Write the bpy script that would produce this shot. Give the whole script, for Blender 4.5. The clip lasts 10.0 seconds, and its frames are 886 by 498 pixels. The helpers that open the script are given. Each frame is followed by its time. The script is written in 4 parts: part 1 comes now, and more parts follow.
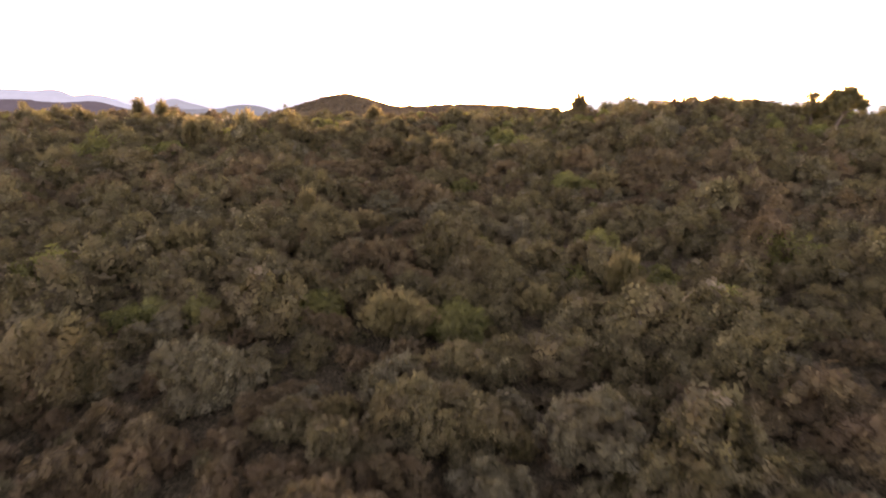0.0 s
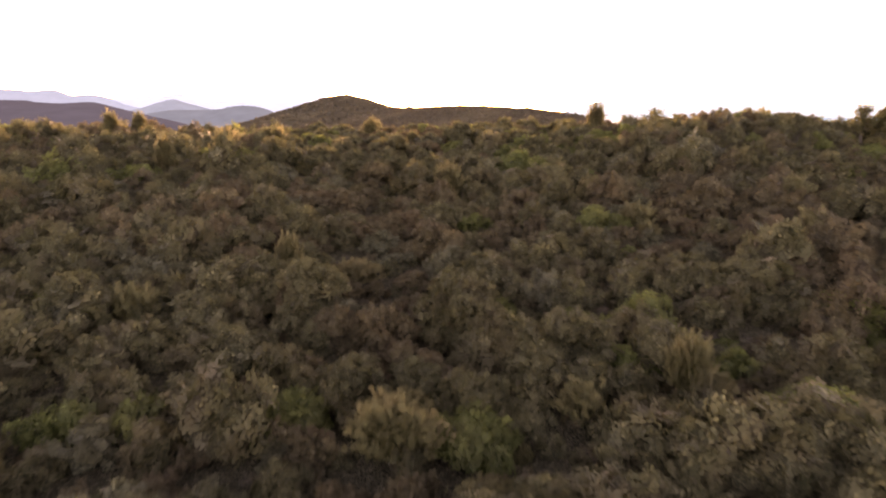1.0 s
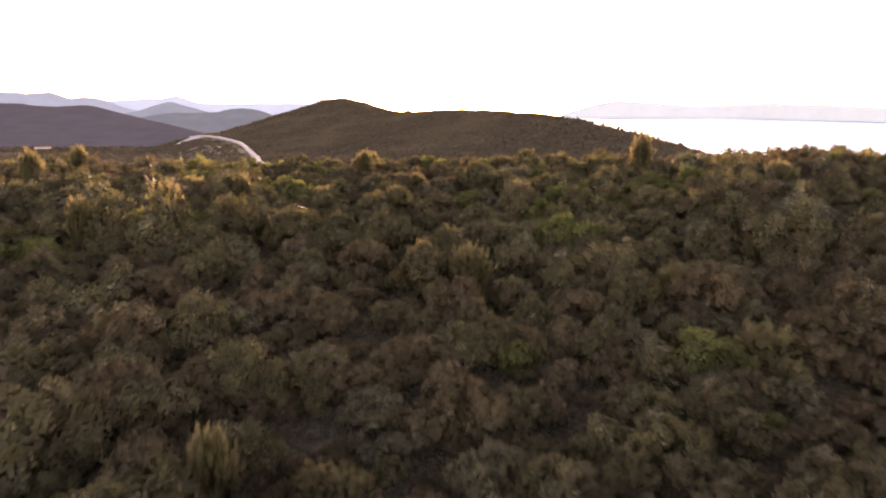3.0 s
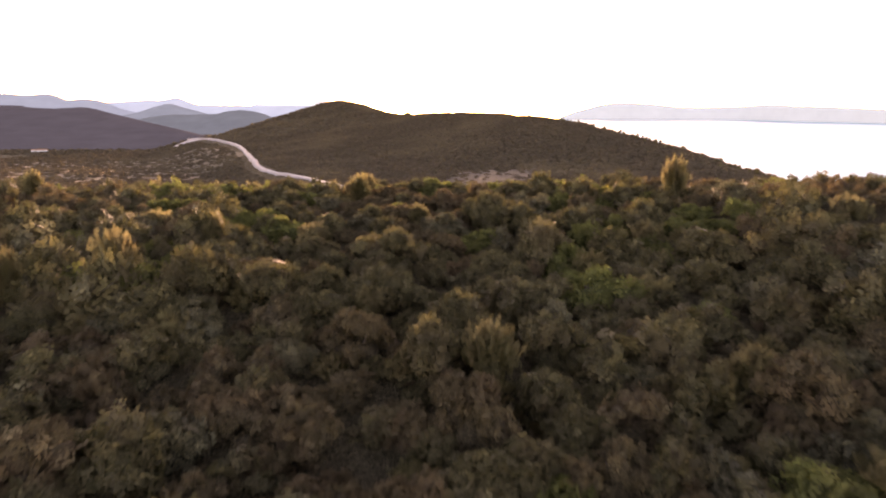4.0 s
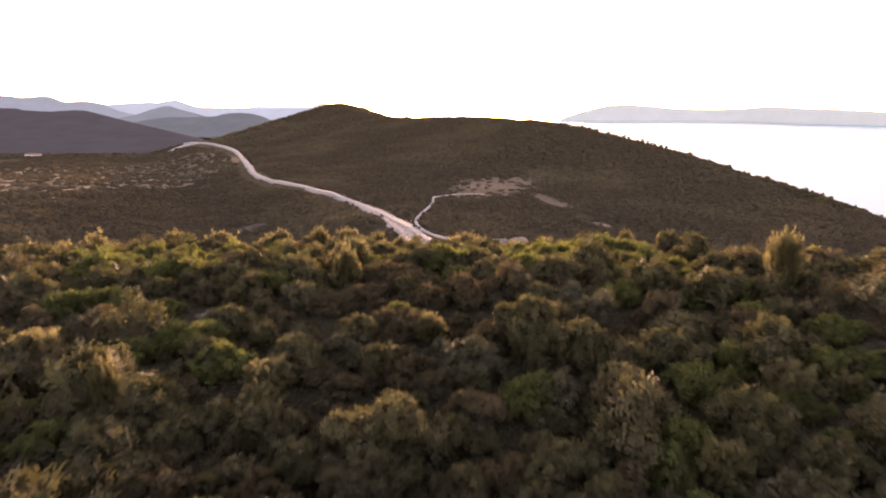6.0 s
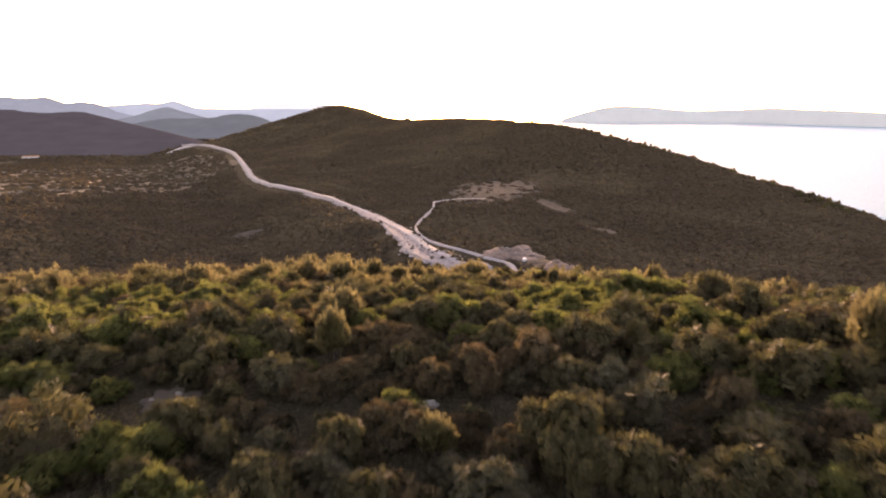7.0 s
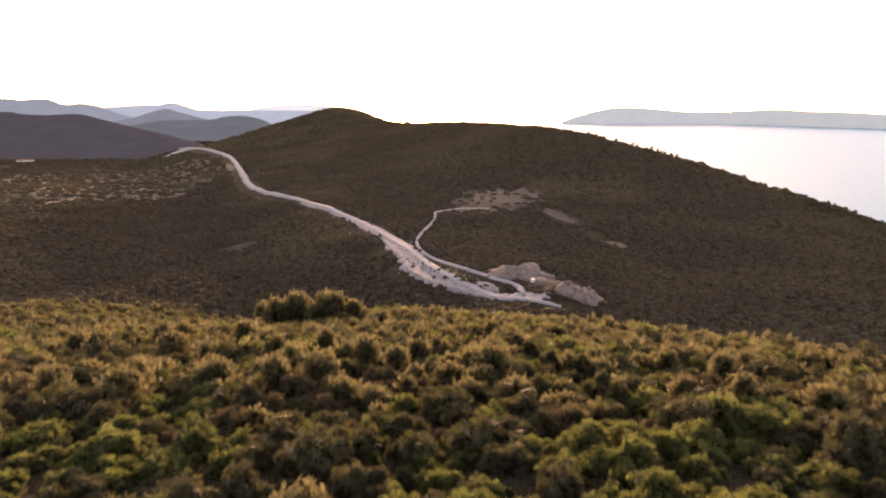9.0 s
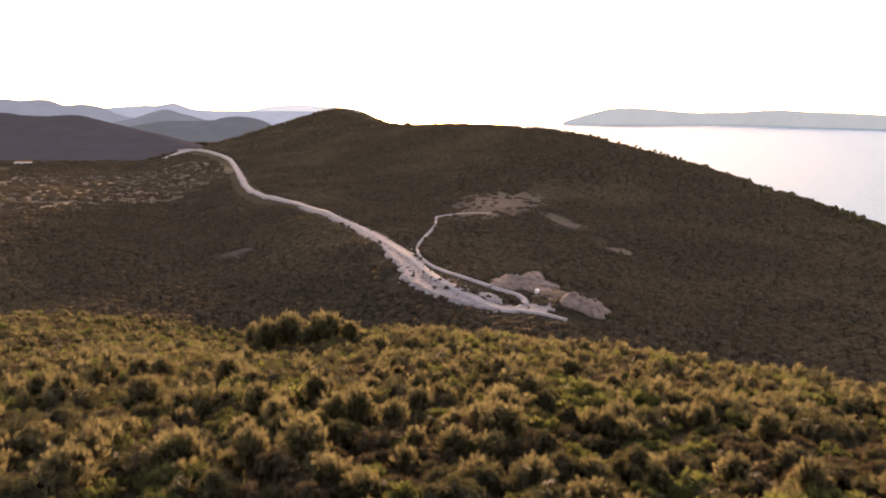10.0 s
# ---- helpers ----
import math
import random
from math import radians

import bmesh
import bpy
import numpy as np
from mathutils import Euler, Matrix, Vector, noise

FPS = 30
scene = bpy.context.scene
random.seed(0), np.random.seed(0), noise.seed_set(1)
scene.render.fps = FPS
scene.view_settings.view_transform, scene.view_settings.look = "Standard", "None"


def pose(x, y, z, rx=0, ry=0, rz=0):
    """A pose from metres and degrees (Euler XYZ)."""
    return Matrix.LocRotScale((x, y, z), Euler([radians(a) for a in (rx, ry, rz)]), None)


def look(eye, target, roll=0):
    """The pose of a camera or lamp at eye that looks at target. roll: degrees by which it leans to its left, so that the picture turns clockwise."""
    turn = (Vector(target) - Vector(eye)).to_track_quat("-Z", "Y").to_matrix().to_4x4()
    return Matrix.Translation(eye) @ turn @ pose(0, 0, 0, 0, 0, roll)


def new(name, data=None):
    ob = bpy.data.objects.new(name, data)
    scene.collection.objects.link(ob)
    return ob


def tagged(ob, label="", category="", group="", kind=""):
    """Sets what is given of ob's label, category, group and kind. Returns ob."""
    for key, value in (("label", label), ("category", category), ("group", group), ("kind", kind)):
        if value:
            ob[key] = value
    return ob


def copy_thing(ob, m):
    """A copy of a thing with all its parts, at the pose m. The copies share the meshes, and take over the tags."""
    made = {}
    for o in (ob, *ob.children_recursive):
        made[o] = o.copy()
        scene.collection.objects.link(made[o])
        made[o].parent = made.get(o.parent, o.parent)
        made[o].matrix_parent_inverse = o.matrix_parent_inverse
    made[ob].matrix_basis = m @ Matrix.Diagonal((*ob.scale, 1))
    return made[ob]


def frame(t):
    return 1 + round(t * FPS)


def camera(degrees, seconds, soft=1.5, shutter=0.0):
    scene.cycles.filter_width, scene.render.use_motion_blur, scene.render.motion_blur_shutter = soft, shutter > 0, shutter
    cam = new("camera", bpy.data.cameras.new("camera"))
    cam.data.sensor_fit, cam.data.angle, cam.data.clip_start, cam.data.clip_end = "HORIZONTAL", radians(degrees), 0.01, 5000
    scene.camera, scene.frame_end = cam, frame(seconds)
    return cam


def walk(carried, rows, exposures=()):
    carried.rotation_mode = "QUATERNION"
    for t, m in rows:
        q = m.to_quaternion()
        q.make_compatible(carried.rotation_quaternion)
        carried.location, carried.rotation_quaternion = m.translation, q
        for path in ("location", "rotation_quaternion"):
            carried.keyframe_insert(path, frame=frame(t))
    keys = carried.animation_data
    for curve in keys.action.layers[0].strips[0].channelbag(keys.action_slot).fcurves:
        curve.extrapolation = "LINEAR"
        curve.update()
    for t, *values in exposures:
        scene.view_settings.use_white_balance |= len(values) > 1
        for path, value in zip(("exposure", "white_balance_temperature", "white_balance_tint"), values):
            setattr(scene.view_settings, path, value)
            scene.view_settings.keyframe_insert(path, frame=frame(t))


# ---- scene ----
LENS = 70.0
cam = camera(LENS, 10.0, soft=2.0, shutter=0.5)
PATH = [  # seconds, x, y, z, yaw, pitch
    (0.0, 0.00, 0.00, 0.00, 0.19, -12.84),
    (0.5, -0.30, 4.61, 0.87, 0.17, -12.83),
    (1.0, -0.66, 9.35, 1.76, 0.15, -12.81),
    (1.5, -1.03, 13.97, 2.62, 0.13, -12.78),
    (2.0, -1.41, 18.55, 3.51, 0.10, -12.74),
    (2.5, -1.77, 23.41, 4.38, 0.07, -12.69),
    (4.0, -2.76, 38.26, 7.12, -0.02, -12.51),
    (4.5, -3.12, 43.33, 8.04, -0.04, -12.46),
    (5.0, -3.55, 48.36, 8.99, -0.07, -12.43),
    (5.5, -3.93, 53.48, 9.98, -0.08, -12.40),
    (7.0, -4.65, 68.41, 12.81, -0.09, -12.30),
    (7.5, -4.93, 73.60, 13.77, -0.09, -12.27),
    (8.0, -5.19, 78.76, 14.73, -0.08, -12.25),
    (8.5, -5.36, 83.84, 15.72, -0.06, -12.24),
    (9.0, -5.59, 88.70, 16.81, -0.04, -12.22),
    (9.5, -5.70, 93.59, 17.87, -0.02, -12.21),
    (10.0, -5.93, 98.02, 18.88, 0.00, -12.20),
]
walk(cam, [(t, pose(x, y, z, 90 + pitch, 0, yaw)) for t, x, y, z, yaw, pitch in PATH],
     exposures=[(0.0, 4.2, 13700, 54), (2.5, 3.88, 13300, 52), (4.5, 3.58, 13000, 49), (7.5, 3.32, 12800, 45), (10.0, 3.08, 12600, 42)])

# ---- sky and sun ----
SUN_UP, SUN_RIGHT = 4.1, -0.4  # degrees above the horizon, and to the right of +y
world = bpy.data.worlds.new("evening_sky")
scene.world = world
world.use_nodes = True
wn = world.node_tree.nodes
sky = wn.new("ShaderNodeTexSky")
sky.sky_type, sky.sun_disc = "NISHITA", False
sky.sun_elevation, sky.sun_rotation = radians(SUN_UP), radians(SUN_RIGHT)
sky.altitude, sky.air_density, sky.dust_density, sky.ozone_density = 100, 0.5, 0.6, 1.0
wn["Background"].inputs["Strength"].default_value = 0.15
world.node_tree.links.new(sky.outputs[0], wn["Background"].inputs["Color"])
sun = new("sun", bpy.data.lights.new("sun", "SUN"))
sun.data.energy, sun.data.angle, sun.data.color = 0.95, radians(0.6), (1.0, 0.92, 0.84)
sun.matrix_world = look((0, 0, 0), (-math.sin(radians(SUN_RIGHT)), -math.cos(radians(SUN_RIGHT)), -math.tan(radians(SUN_UP))))


# ---- materials ----
def material(name):
    m = bpy.data.materials.new(name)
    m.use_nodes = True
    n, l = m.node_tree.nodes, m.node_tree.links
    return m, n, l, n["Principled BSDF"], n["Material Output"]


def noise_tex(n, l, scale, detail=4.0, coord=None, rough=0.6):
    tex = n.new("ShaderNodeTexNoise")
    tex.inputs["Scale"].default_value, tex.inputs["Detail"].default_value = scale, detail
    tex.inputs["Roughness"].default_value = rough
    if coord is not None:
        l.new(coord, tex.inputs["Vector"])
    return tex.outputs["Fac"]


def ramp(n, l, fac, *stops):
    r = n.new("ShaderNodeValToRGB")
    while len(r.color_ramp.elements) < len(stops):
        r.color_ramp.elements.new(0.5)
    for e, (at, c) in zip(r.color_ramp.elements, stops):
        e.position, e.color = at, (*c, 1)
    l.new(fac, r.inputs[0])
    return r.outputs[0]


def mixed(n, l, fac, a, b):
    m = n.new("ShaderNodeMix")
    m.data_type = "RGBA"
    for sock, v in ((m.inputs[0], fac), (m.inputs[6], a), (m.inputs[7], b)):
        if isinstance(v, (int, float)):
            sock.default_value = v
        elif isinstance(v, tuple):
            sock.default_value = (*v, 1)
        else:
            l.new(v, sock)
    return m.outputs[2]


def bumped(n, l, height, shader, strength, distance):
    b = n.new("ShaderNodeBump")
    b.inputs["Strength"].default_value, b.inputs["Distance"].default_value = strength, distance
    l.new(height, b.inputs["Height"])
    l.new(b.outputs[0], shader.inputs["Normal"])


def foliage(name, dark, light, odd, glow, through_light=0.35, rough=0.7, mass=0.0, relief=3.0, gloss=0.09, spray=None, patches=None):
    """Leaves: each leaf and each plant a little different, light passing through them. mass: leaves to a metre of a closed leafy surface.
    spray: leaves across and along a twig's spray, with gaps between them."""
    m, n, l, p, out = material(name)
    geo = n.new("ShaderNodeNewGeometry")
    pos = geo.outputs["Position"]
    plant = noise_tex(n, l, 0.33, 2.0, pos)
    wide = noise_tex(n, l, 0.05, 2.0, pos)
    one = geo.outputs["Random Per Island"]
    if mass or spray:
        cells = n.new("ShaderNodeTexVoronoi")
        split = n.new("ShaderNodeSeparateColor")
        l.new(cells.outputs["Color"], split.inputs[0])
    if mass:
        cells.inputs["Scale"].default_value = mass
        l.new(pos, cells.inputs["Vector"])
        one = split.outputs[0]
        bumped(n, l, cells.outputs["Distance"], p, 1.0, relief / mass)
    if spray:
        uv = n.new("ShaderNodeUVMap")
        grow = n.new("ShaderNodeVectorMath")
        grow.operation = "MULTIPLY_ADD"
        l.new(uv.outputs[0], grow.inputs[0])
        grow.inputs[1].default_value = (*spray, 1)
        apart = n.new("ShaderNodeMath")
        apart.operation = "MULTIPLY"
        l.new(one, apart.inputs[0])
        apart.inputs[1].default_value = 91.0
        l.new(apart.outputs[0], grow.inputs[2])
        cells.voronoi_dimensions = "2D"
        cells.inputs["Scale"].default_value = 1.0
        l.new(grow.outputs[0], cells.inputs["Vector"])
        both = n.new("ShaderNodeMath")
        both.operation = "MULTIPLY_ADD"
        l.new(split.outputs[0], both.inputs[0])
        both.inputs[1].default_value = 0.6
        less = n.new("ShaderNodeMath")
        less.operation = "MULTIPLY"
        l.new(one, less.inputs[0])
        less.inputs[1].default_value = 0.4
        l.new(less.outputs[0], both.inputs[2])
        one = both.outputs[0]
        off = n.new("ShaderNodeVectorMath")
        off.operation = "DISTANCE"
        l.new(uv.outputs[0], off.inputs[0])
        off.inputs[1].default_value = (0.5, 0.5, 0)
        edge = n.new("ShaderNodeMath")
        edge.operation = "MULTIPLY_ADD"
        l.new(off.outputs["Value"], edge.inputs[0])
        edge.inputs[1].default_value = -0.55
        edge.inputs[2].default_value = 0.62
        bumped(n, l, cells.outputs["Distance"], p, 1.0, 0.035)
        leaf = n.new("ShaderNodeMath")
        leaf.operation = "LESS_THAN"
        l.new(cells.outputs["Distance"], leaf.inputs[0])
        l.new(edge.outputs[0], leaf.inputs[1])
    col = ramp(n, l, one, (0.0, dark), (0.62, light), (0.82, tuple(1.15 * c for c in light)), (1.0, tuple((2.6 if spray else 1.2) * c for c in light)))
    col = mixed(n, l, ramp(n, l, plant, (0.50, (0, 0, 0)), (0.62, (0.8, 0.8, 0.8))), col, odd)
    col = mixed(n, l, ramp(n, l, wide, (0.40, (0, 0, 0)), (0.70, (0.35, 0.35, 0.35))), col, dark)
    if patches:
        broad = noise_tex(n, l, 0.008, 5.0, pos)
        col = mixed(n, l, ramp(n, l, broad, (0.47, (0, 0, 0)), (0.64, (0.9, 0.9, 0.9))), col, patches)
    l.new(col, p.inputs["Base Color"])
    p.inputs["Roughness"].default_value = rough
    p.inputs["Specular IOR Level"].default_value = gloss
    shader = p.outputs[0]
    if through_light:
        tr = n.new("ShaderNodeBsdfTranslucent")
        l.new(mixed(n, l, 0.5, col, glow), tr.inputs["Color"])
        mix = n.new("ShaderNodeMixShader")
        mix.inputs[0].default_value = through_light
        l.new(shader, mix.inputs[1])
        l.new(tr.outputs[0], mix.inputs[2])
        shader = mix.outputs[0]
    if spray:
        gap = n.new("ShaderNodeBsdfTransparent")
        mix = n.new("ShaderNodeMixShader")
        l.new(leaf.outputs[0], mix.inputs[0])
        l.new(gap.outputs[0], mix.inputs[1])
        l.new(shader, mix.inputs[2])
        shader = mix.outputs[0]
    l.new(shader, out.inputs["Surface"])
    return m


def plain(name, c1, c2, scale, rough=0.9, bump=0.4, metal=0.0, dist=0.05):
    m, n, l, p, out = material(name)
    geo = n.new("ShaderNodeNewGeometry")
    f = noise_tex(n, l, scale, 6.0, geo.outputs["Position"])
    g = noise_tex(n, l, scale * 0.12, 3.0, geo.outputs["Position"])
    col = mixed(n, l, ramp(n, l, f, (0.34, (0, 0, 0)), (0.66, (1, 1, 1))), c1, c2)
    col = mixed(n, l, ramp(n, l, g, (0.35, (0, 0, 0)), (0.7, (0.5, 0.5, 0.5))), col, c1)
    l.new(col, p.inputs["Base Color"])
    p.inputs["Roughness"].default_value, p.inputs["Metallic"].default_value = rough, metal
    p.inputs["Specular IOR Level"].default_value = 0.5 if rough < 0.6 else 0.15
    if bump:
        bumped(n, l, f, p, bump, dist)
    return m


LEAVES = {  # dark, light and odd leaves, light shining through, share of it
    "oak": ((0.024, 0.024, 0.012), (0.072, 0.0605, 0.032), (0.069, 0.052, 0.030), (0.168, 0.165, 0.064), 0.24),
    "heath": ((0.036, 0.029, 0.017), (0.078, 0.060, 0.035), (0.082, 0.055, 0.033), (0.22, 0.165, 0.08), 0.20),
    "mastic": ((0.032, 0.034, 0.013), (0.070, 0.078, 0.028), (0.066, 0.065, 0.029), (0.21, 0.235, 0.07), 0.38),
    "pine": ((0.054, 0.047, 0.023), (0.088, 0.079, 0.038), (0.088, 0.069, 0.039), (0.215, 0.19, 0.098), 0.52),
    "sage": ((0.026, 0.024, 0.014), (0.082, 0.075, 0.045), (0.066, 0.057, 0.034), (0.16, 0.157, 0.073), 0.22),
}
SPRAYS = {"oak": (4.8, 4.8), "heath": (6.0, 4.5), "mastic": (4.6, 4.6), "pine": (8.0, 2.4), "sage": (5.0, 5.0)}  # leaves across and along a spray
SHEEN = {"oak": (0.75, 0.12), "heath": (0.8, 0.06), "mastic": (0.8, 0.08), "pine": (0.85, 0.05), "sage": (0.7, 0.15)}  # roughness and gloss of the leaves
LEAF = {k: foliage(k + "_leaves", *v, SHEEN[k][0], gloss=SHEEN[k][1], spray=SPRAYS[k]) for k, v in LEAVES.items()}
MASS = {k: foliage(k + "_leaf_mass", *(tuple(0.95 * c for c in w) for w in v[:3]), v[3], 0.0, 0.9, 12.0, 2.0) for k, v in LEAVES.items()}
WOODS = foliage("distant_leaves", (0.040, 0.032, 0.021), (0.062, 0.047, 0.031), (0.058, 0.040, 0.027), (0.16, 0.12, 0.05), 0.0, 1.0, 0.9, 0.16, 0.02, patches=(0.080, 0.060, 0.037))
SPRAY = foliage("distant_sprays", (0.040, 0.032, 0.021), (0.062, 0.047, 0.031), (0.058, 0.040, 0.027), (0.18, 0.15, 0.08), 0.25, 1.0, gloss=0.02, patches=(0.080, 0.060, 0.037))
TREE = foliage("tree_needles", (0.034, 0.034, 0.017), (0.086, 0.080, 0.040), (0.080, 0.068, 0.036), (0.18, 0.16, 0.05), 0.25, spray=(8.0, 2.4))
BARK = plain("grey_bark", (0.055, 0.043, 0.034), (0.12, 0.096, 0.078), 8.0, 0.9, 0.6, dist=0.02)
GRAVEL = plain("white_gravel", (0.20, 0.175, 0.165), (0.38, 0.335, 0.32), 0.55, 0.95, 0.5)
DRY = plain("dry_grass", (0.062, 0.047, 0.030), (0.128, 0.097, 0.063), 0.12, 0.95, 0.6, dist=0.4)
TRACKED = plain("packed_gravel", (0.26, 0.235, 0.225), (0.42, 0.38, 0.365), 1.6, 0.9, 0.3)
EARTH = plain("pinkish_earth", (0.125, 0.088, 0.070), (0.32, 0.23, 0.19), 0.40, 0.95, 0.8, dist=0.3)
SCREE = plain("grey_scree", (0.048, 0.038, 0.028), (0.088, 0.070, 0.052), 0.25, 0.95, 0.6, dist=0.3)
STONE = plain("limestone", (0.13, 0.115, 0.097), (0.28, 0.25, 0.215), 2.5, 0.85, 0.7)
RUBBLE = plain("broken_rock", (0.17, 0.14, 0.125), (0.33, 0.28, 0.25), 1.5, 0.95, 0.6)
WHITE = plain("white_paint", (0.50, 0.49, 0.47), (0.62, 0.61, 0.59), 2.0, 0.6, 0.0)
DARK = plain("dark_glass", (0.02, 0.02, 0.025), (0.03, 0.03, 0.035), 2.0, 0.15, 0.0)
RUBBER = plain("rubber", (0.02, 0.02, 0.02), (0.04, 0.04, 0.04), 6.0, 0.8, 0.2)
TILES = plain("roof_tiles", (0.30, 0.14, 0.09), (0.42, 0.22, 0.15), 3.0, 0.85, 0.4)


def soil_material():
    m, n, l, p, out = material("scrub_ground")
    geo = n.new("ShaderNodeNewGeometry")
    pos = geo.outputs["Position"]
    fine, mid, wide = noise_tex(n, l, 2.2, 6, pos), noise_tex(n, l, 0.22, 5, pos), noise_tex(n, l, 0.018, 4, pos)
    cells = n.new("ShaderNodeTexVoronoi")
    cells.inputs["Scale"].default_value = 7.0
    l.new(pos, cells.inputs["Vector"])
    split = n.new("ShaderNodeSeparateColor")
    l.new(cells.outputs["Color"], split.inputs[0])
    scrub = ramp(n, l, split.outputs[0], (0.1, (0.034, 0.028, 0.018)), (0.6, (0.070, 0.056, 0.036)), (0.95, (0.110, 0.086, 0.056)))
    scrub = mixed(n, l, fine, scrub, (0.050, 0.042, 0.022))
    bare = ramp(n, l, fine, (0.3, (0.120, 0.085, 0.060)), (0.7, (0.220, 0.170, 0.130)))
    col = mixed(n, l, ramp(n, l, mid, (0.60, (0, 0, 0)), (0.70, (0.8, 0.8, 0.8))), scrub, bare)
    col = mixed(n, l, ramp(n, l, wide, (0.42, (0, 0, 0)), (0.62, (0.6, 0.6, 0.6))), col, scrub)
    l.new(col, p.inputs["Base Color"])
    p.inputs["Roughness"].default_value, p.inputs["Specular IOR Level"].default_value = 0.95, 0.05
    rise = n.new("ShaderNodeMath")
    rise.operation = "MULTIPLY_ADD"
    l.new(cells.outputs["Distance"], rise.inputs[0])
    rise.inputs[1].default_value = 0.3
    l.new(mid, rise.inputs[2])
    bumped(n, l, rise.outputs[0], p, 1.0, 1.2)
    return m


def sea_material():
    m, n, l, p, out = material("sea_water")
    geo = n.new("ShaderNodeNewGeometry")
    p.inputs["Base Color"].default_value = (0.05, 0.26, 0.35, 1)
    p.inputs["Roughness"].default_value = 0.43
    p.inputs["IOR"].default_value = 1.33
    p.inputs["Specular Tint"].default_value = (0.49, 0.71, 0.86, 1)
    wave = noise_tex(n, l, 0.12, 5, geo.outputs["Position"])
    bumped(n, l, wave, p, 0.8, 2.5)
    return m


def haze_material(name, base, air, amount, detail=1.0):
    """A far range: its own colour, and the lit air in front of it painted in as emission."""
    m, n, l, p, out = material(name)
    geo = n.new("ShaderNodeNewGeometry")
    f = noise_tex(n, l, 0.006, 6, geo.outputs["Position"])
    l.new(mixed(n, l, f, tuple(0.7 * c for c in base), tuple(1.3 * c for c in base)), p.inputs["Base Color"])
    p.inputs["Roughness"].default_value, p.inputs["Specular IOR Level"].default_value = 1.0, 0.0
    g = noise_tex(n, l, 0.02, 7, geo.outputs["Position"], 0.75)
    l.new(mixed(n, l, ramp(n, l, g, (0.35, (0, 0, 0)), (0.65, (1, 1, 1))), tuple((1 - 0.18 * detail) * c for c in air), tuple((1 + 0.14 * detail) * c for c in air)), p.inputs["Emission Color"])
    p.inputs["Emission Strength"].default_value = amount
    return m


SOIL, SEA_WATER = soil_material(), sea_material()


# ---- geometry helpers ----
SPRAY_UV = np.array([0, 0, 1, 0, 1, 1, 0, 1], np.float32)


def mesh_from(name, verts, faces, mats, index=None, smooth=False, sprays=False):
    """A mesh from an array of corners and an array of triangles or quads."""
    verts, faces = np.asarray(verts, np.float32), np.asarray(faces, np.int32)
    k = faces.shape[1]
    me = bpy.data.meshes.new(name)
    me.vertices.add(len(verts))
    me.vertices.foreach_set("co", verts.ravel())
    me.loops.add(faces.size)
    me.loops.foreach_set("vertex_index", faces.ravel())
    me.polygons.add(len(faces))
    me.polygons.foreach_set("loop_start", np.arange(0, faces.size, k, dtype=np.int32))
    me.polygons.foreach_set("loop_total", np.full(len(faces), k, np.int32))
    if sprays:
        me.uv_layers.new(name="UVMap").data.foreach_set("uv", np.tile(SPRAY_UV, len(faces)))
    for m in mats:
        me.materials.append(m)
    if index is not None:
        me.polygons.foreach_set("material_index", np.asarray(index, np.int32))
    if smooth:
        me.polygons.foreach_set("use_smooth", np.ones(len(faces), bool))
    me.update(calc_edges=True)
    return me


def grid_faces(nu, nv):
    i, j = np.meshgrid(np.arange(nu - 1), np.arange(nv - 1), indexing="ij")
    a = (i * nv + j).ravel()
    return np.stack([a, a + nv, a + nv + 1, a + 1], 1)


def part(name, bm, mat, parent, label="", smooth=False):
    me = bpy.data.meshes.new(name)
    for f in bm.faces:
        f.smooth = smooth
    bm.to_mesh(me)
    bm.free()
    me.materials.append(mat)
    ob = new(name, me)
    ob.parent = parent
    if label:
        tagged(ob, label)
    return ob


def box(bm, x0, x1, y0, y1, z0, z1, bevel=0.0):
    made = bmesh.ops.create_cube(bm, size=1, matrix=Matrix.LocRotScale(
        ((x0 + x1) / 2, (y0 + y1) / 2, (z0 + z1) / 2), None, (x1 - x0, y1 - y0, z1 - z0)))
    if bevel:
        es = list({e for v in made["verts"] for e in v.link_edges})
        bmesh.ops.bevel(bm, geom=es, offset=bevel, segments=2, affect="EDGES")
    return bm


# ---- the lie of the land ----
SEA = -72.0


def ease(a, b, v):
    t = np.clip((v - a) / (b - a), 0, 1)
    return t * t * (3 - 2 * t)


def smax(a, b, k):
    return 0.5 * (a + b + np.sqrt((a - b) ** 2 + k * k))


def spline(points, count):
    """A smooth line through the points."""
    p = np.array(points, float)
    q = np.vstack([2 * p[0] - p[1], p, 2 * p[-1] - p[-2]])
    out = []
    for s in np.linspace(0, len(p) - 1 - 1e-6, count):
        i, t = int(s), s - int(s)
        a, b, c, d = q[i:i + 4]
        out.append(0.5 * (2 * b + (c - a) * t + (2 * a - 5 * b + 4 * c - d) * t * t + (3 * b - a - 3 * c + d) * t ** 3))
    return np.array(out)


RIDGE = spline([(-275, 1850, 5), (-268, 1700, 25), (-222, 1605, 21.5), (-100, 1350, -5), (28, 1150, -1), (135, 1000, -6), (190, 920, -16),
                (248, 834, -33), (281, 740, -47), (308, 615, -63), (318, 555, -72), (325, 440, -95)], 90)


def waves(x, y):
    """Gentle unevenness of the slopes."""
    return (np.sin(x * 0.043 + 1.3) * np.sin(y * 0.051 + 0.4) + 0.6 * np.sin(x * 0.11 - y * 0.07 + 2.0)
            + 0.5 * np.sin(x * 0.071 + y * 0.123))


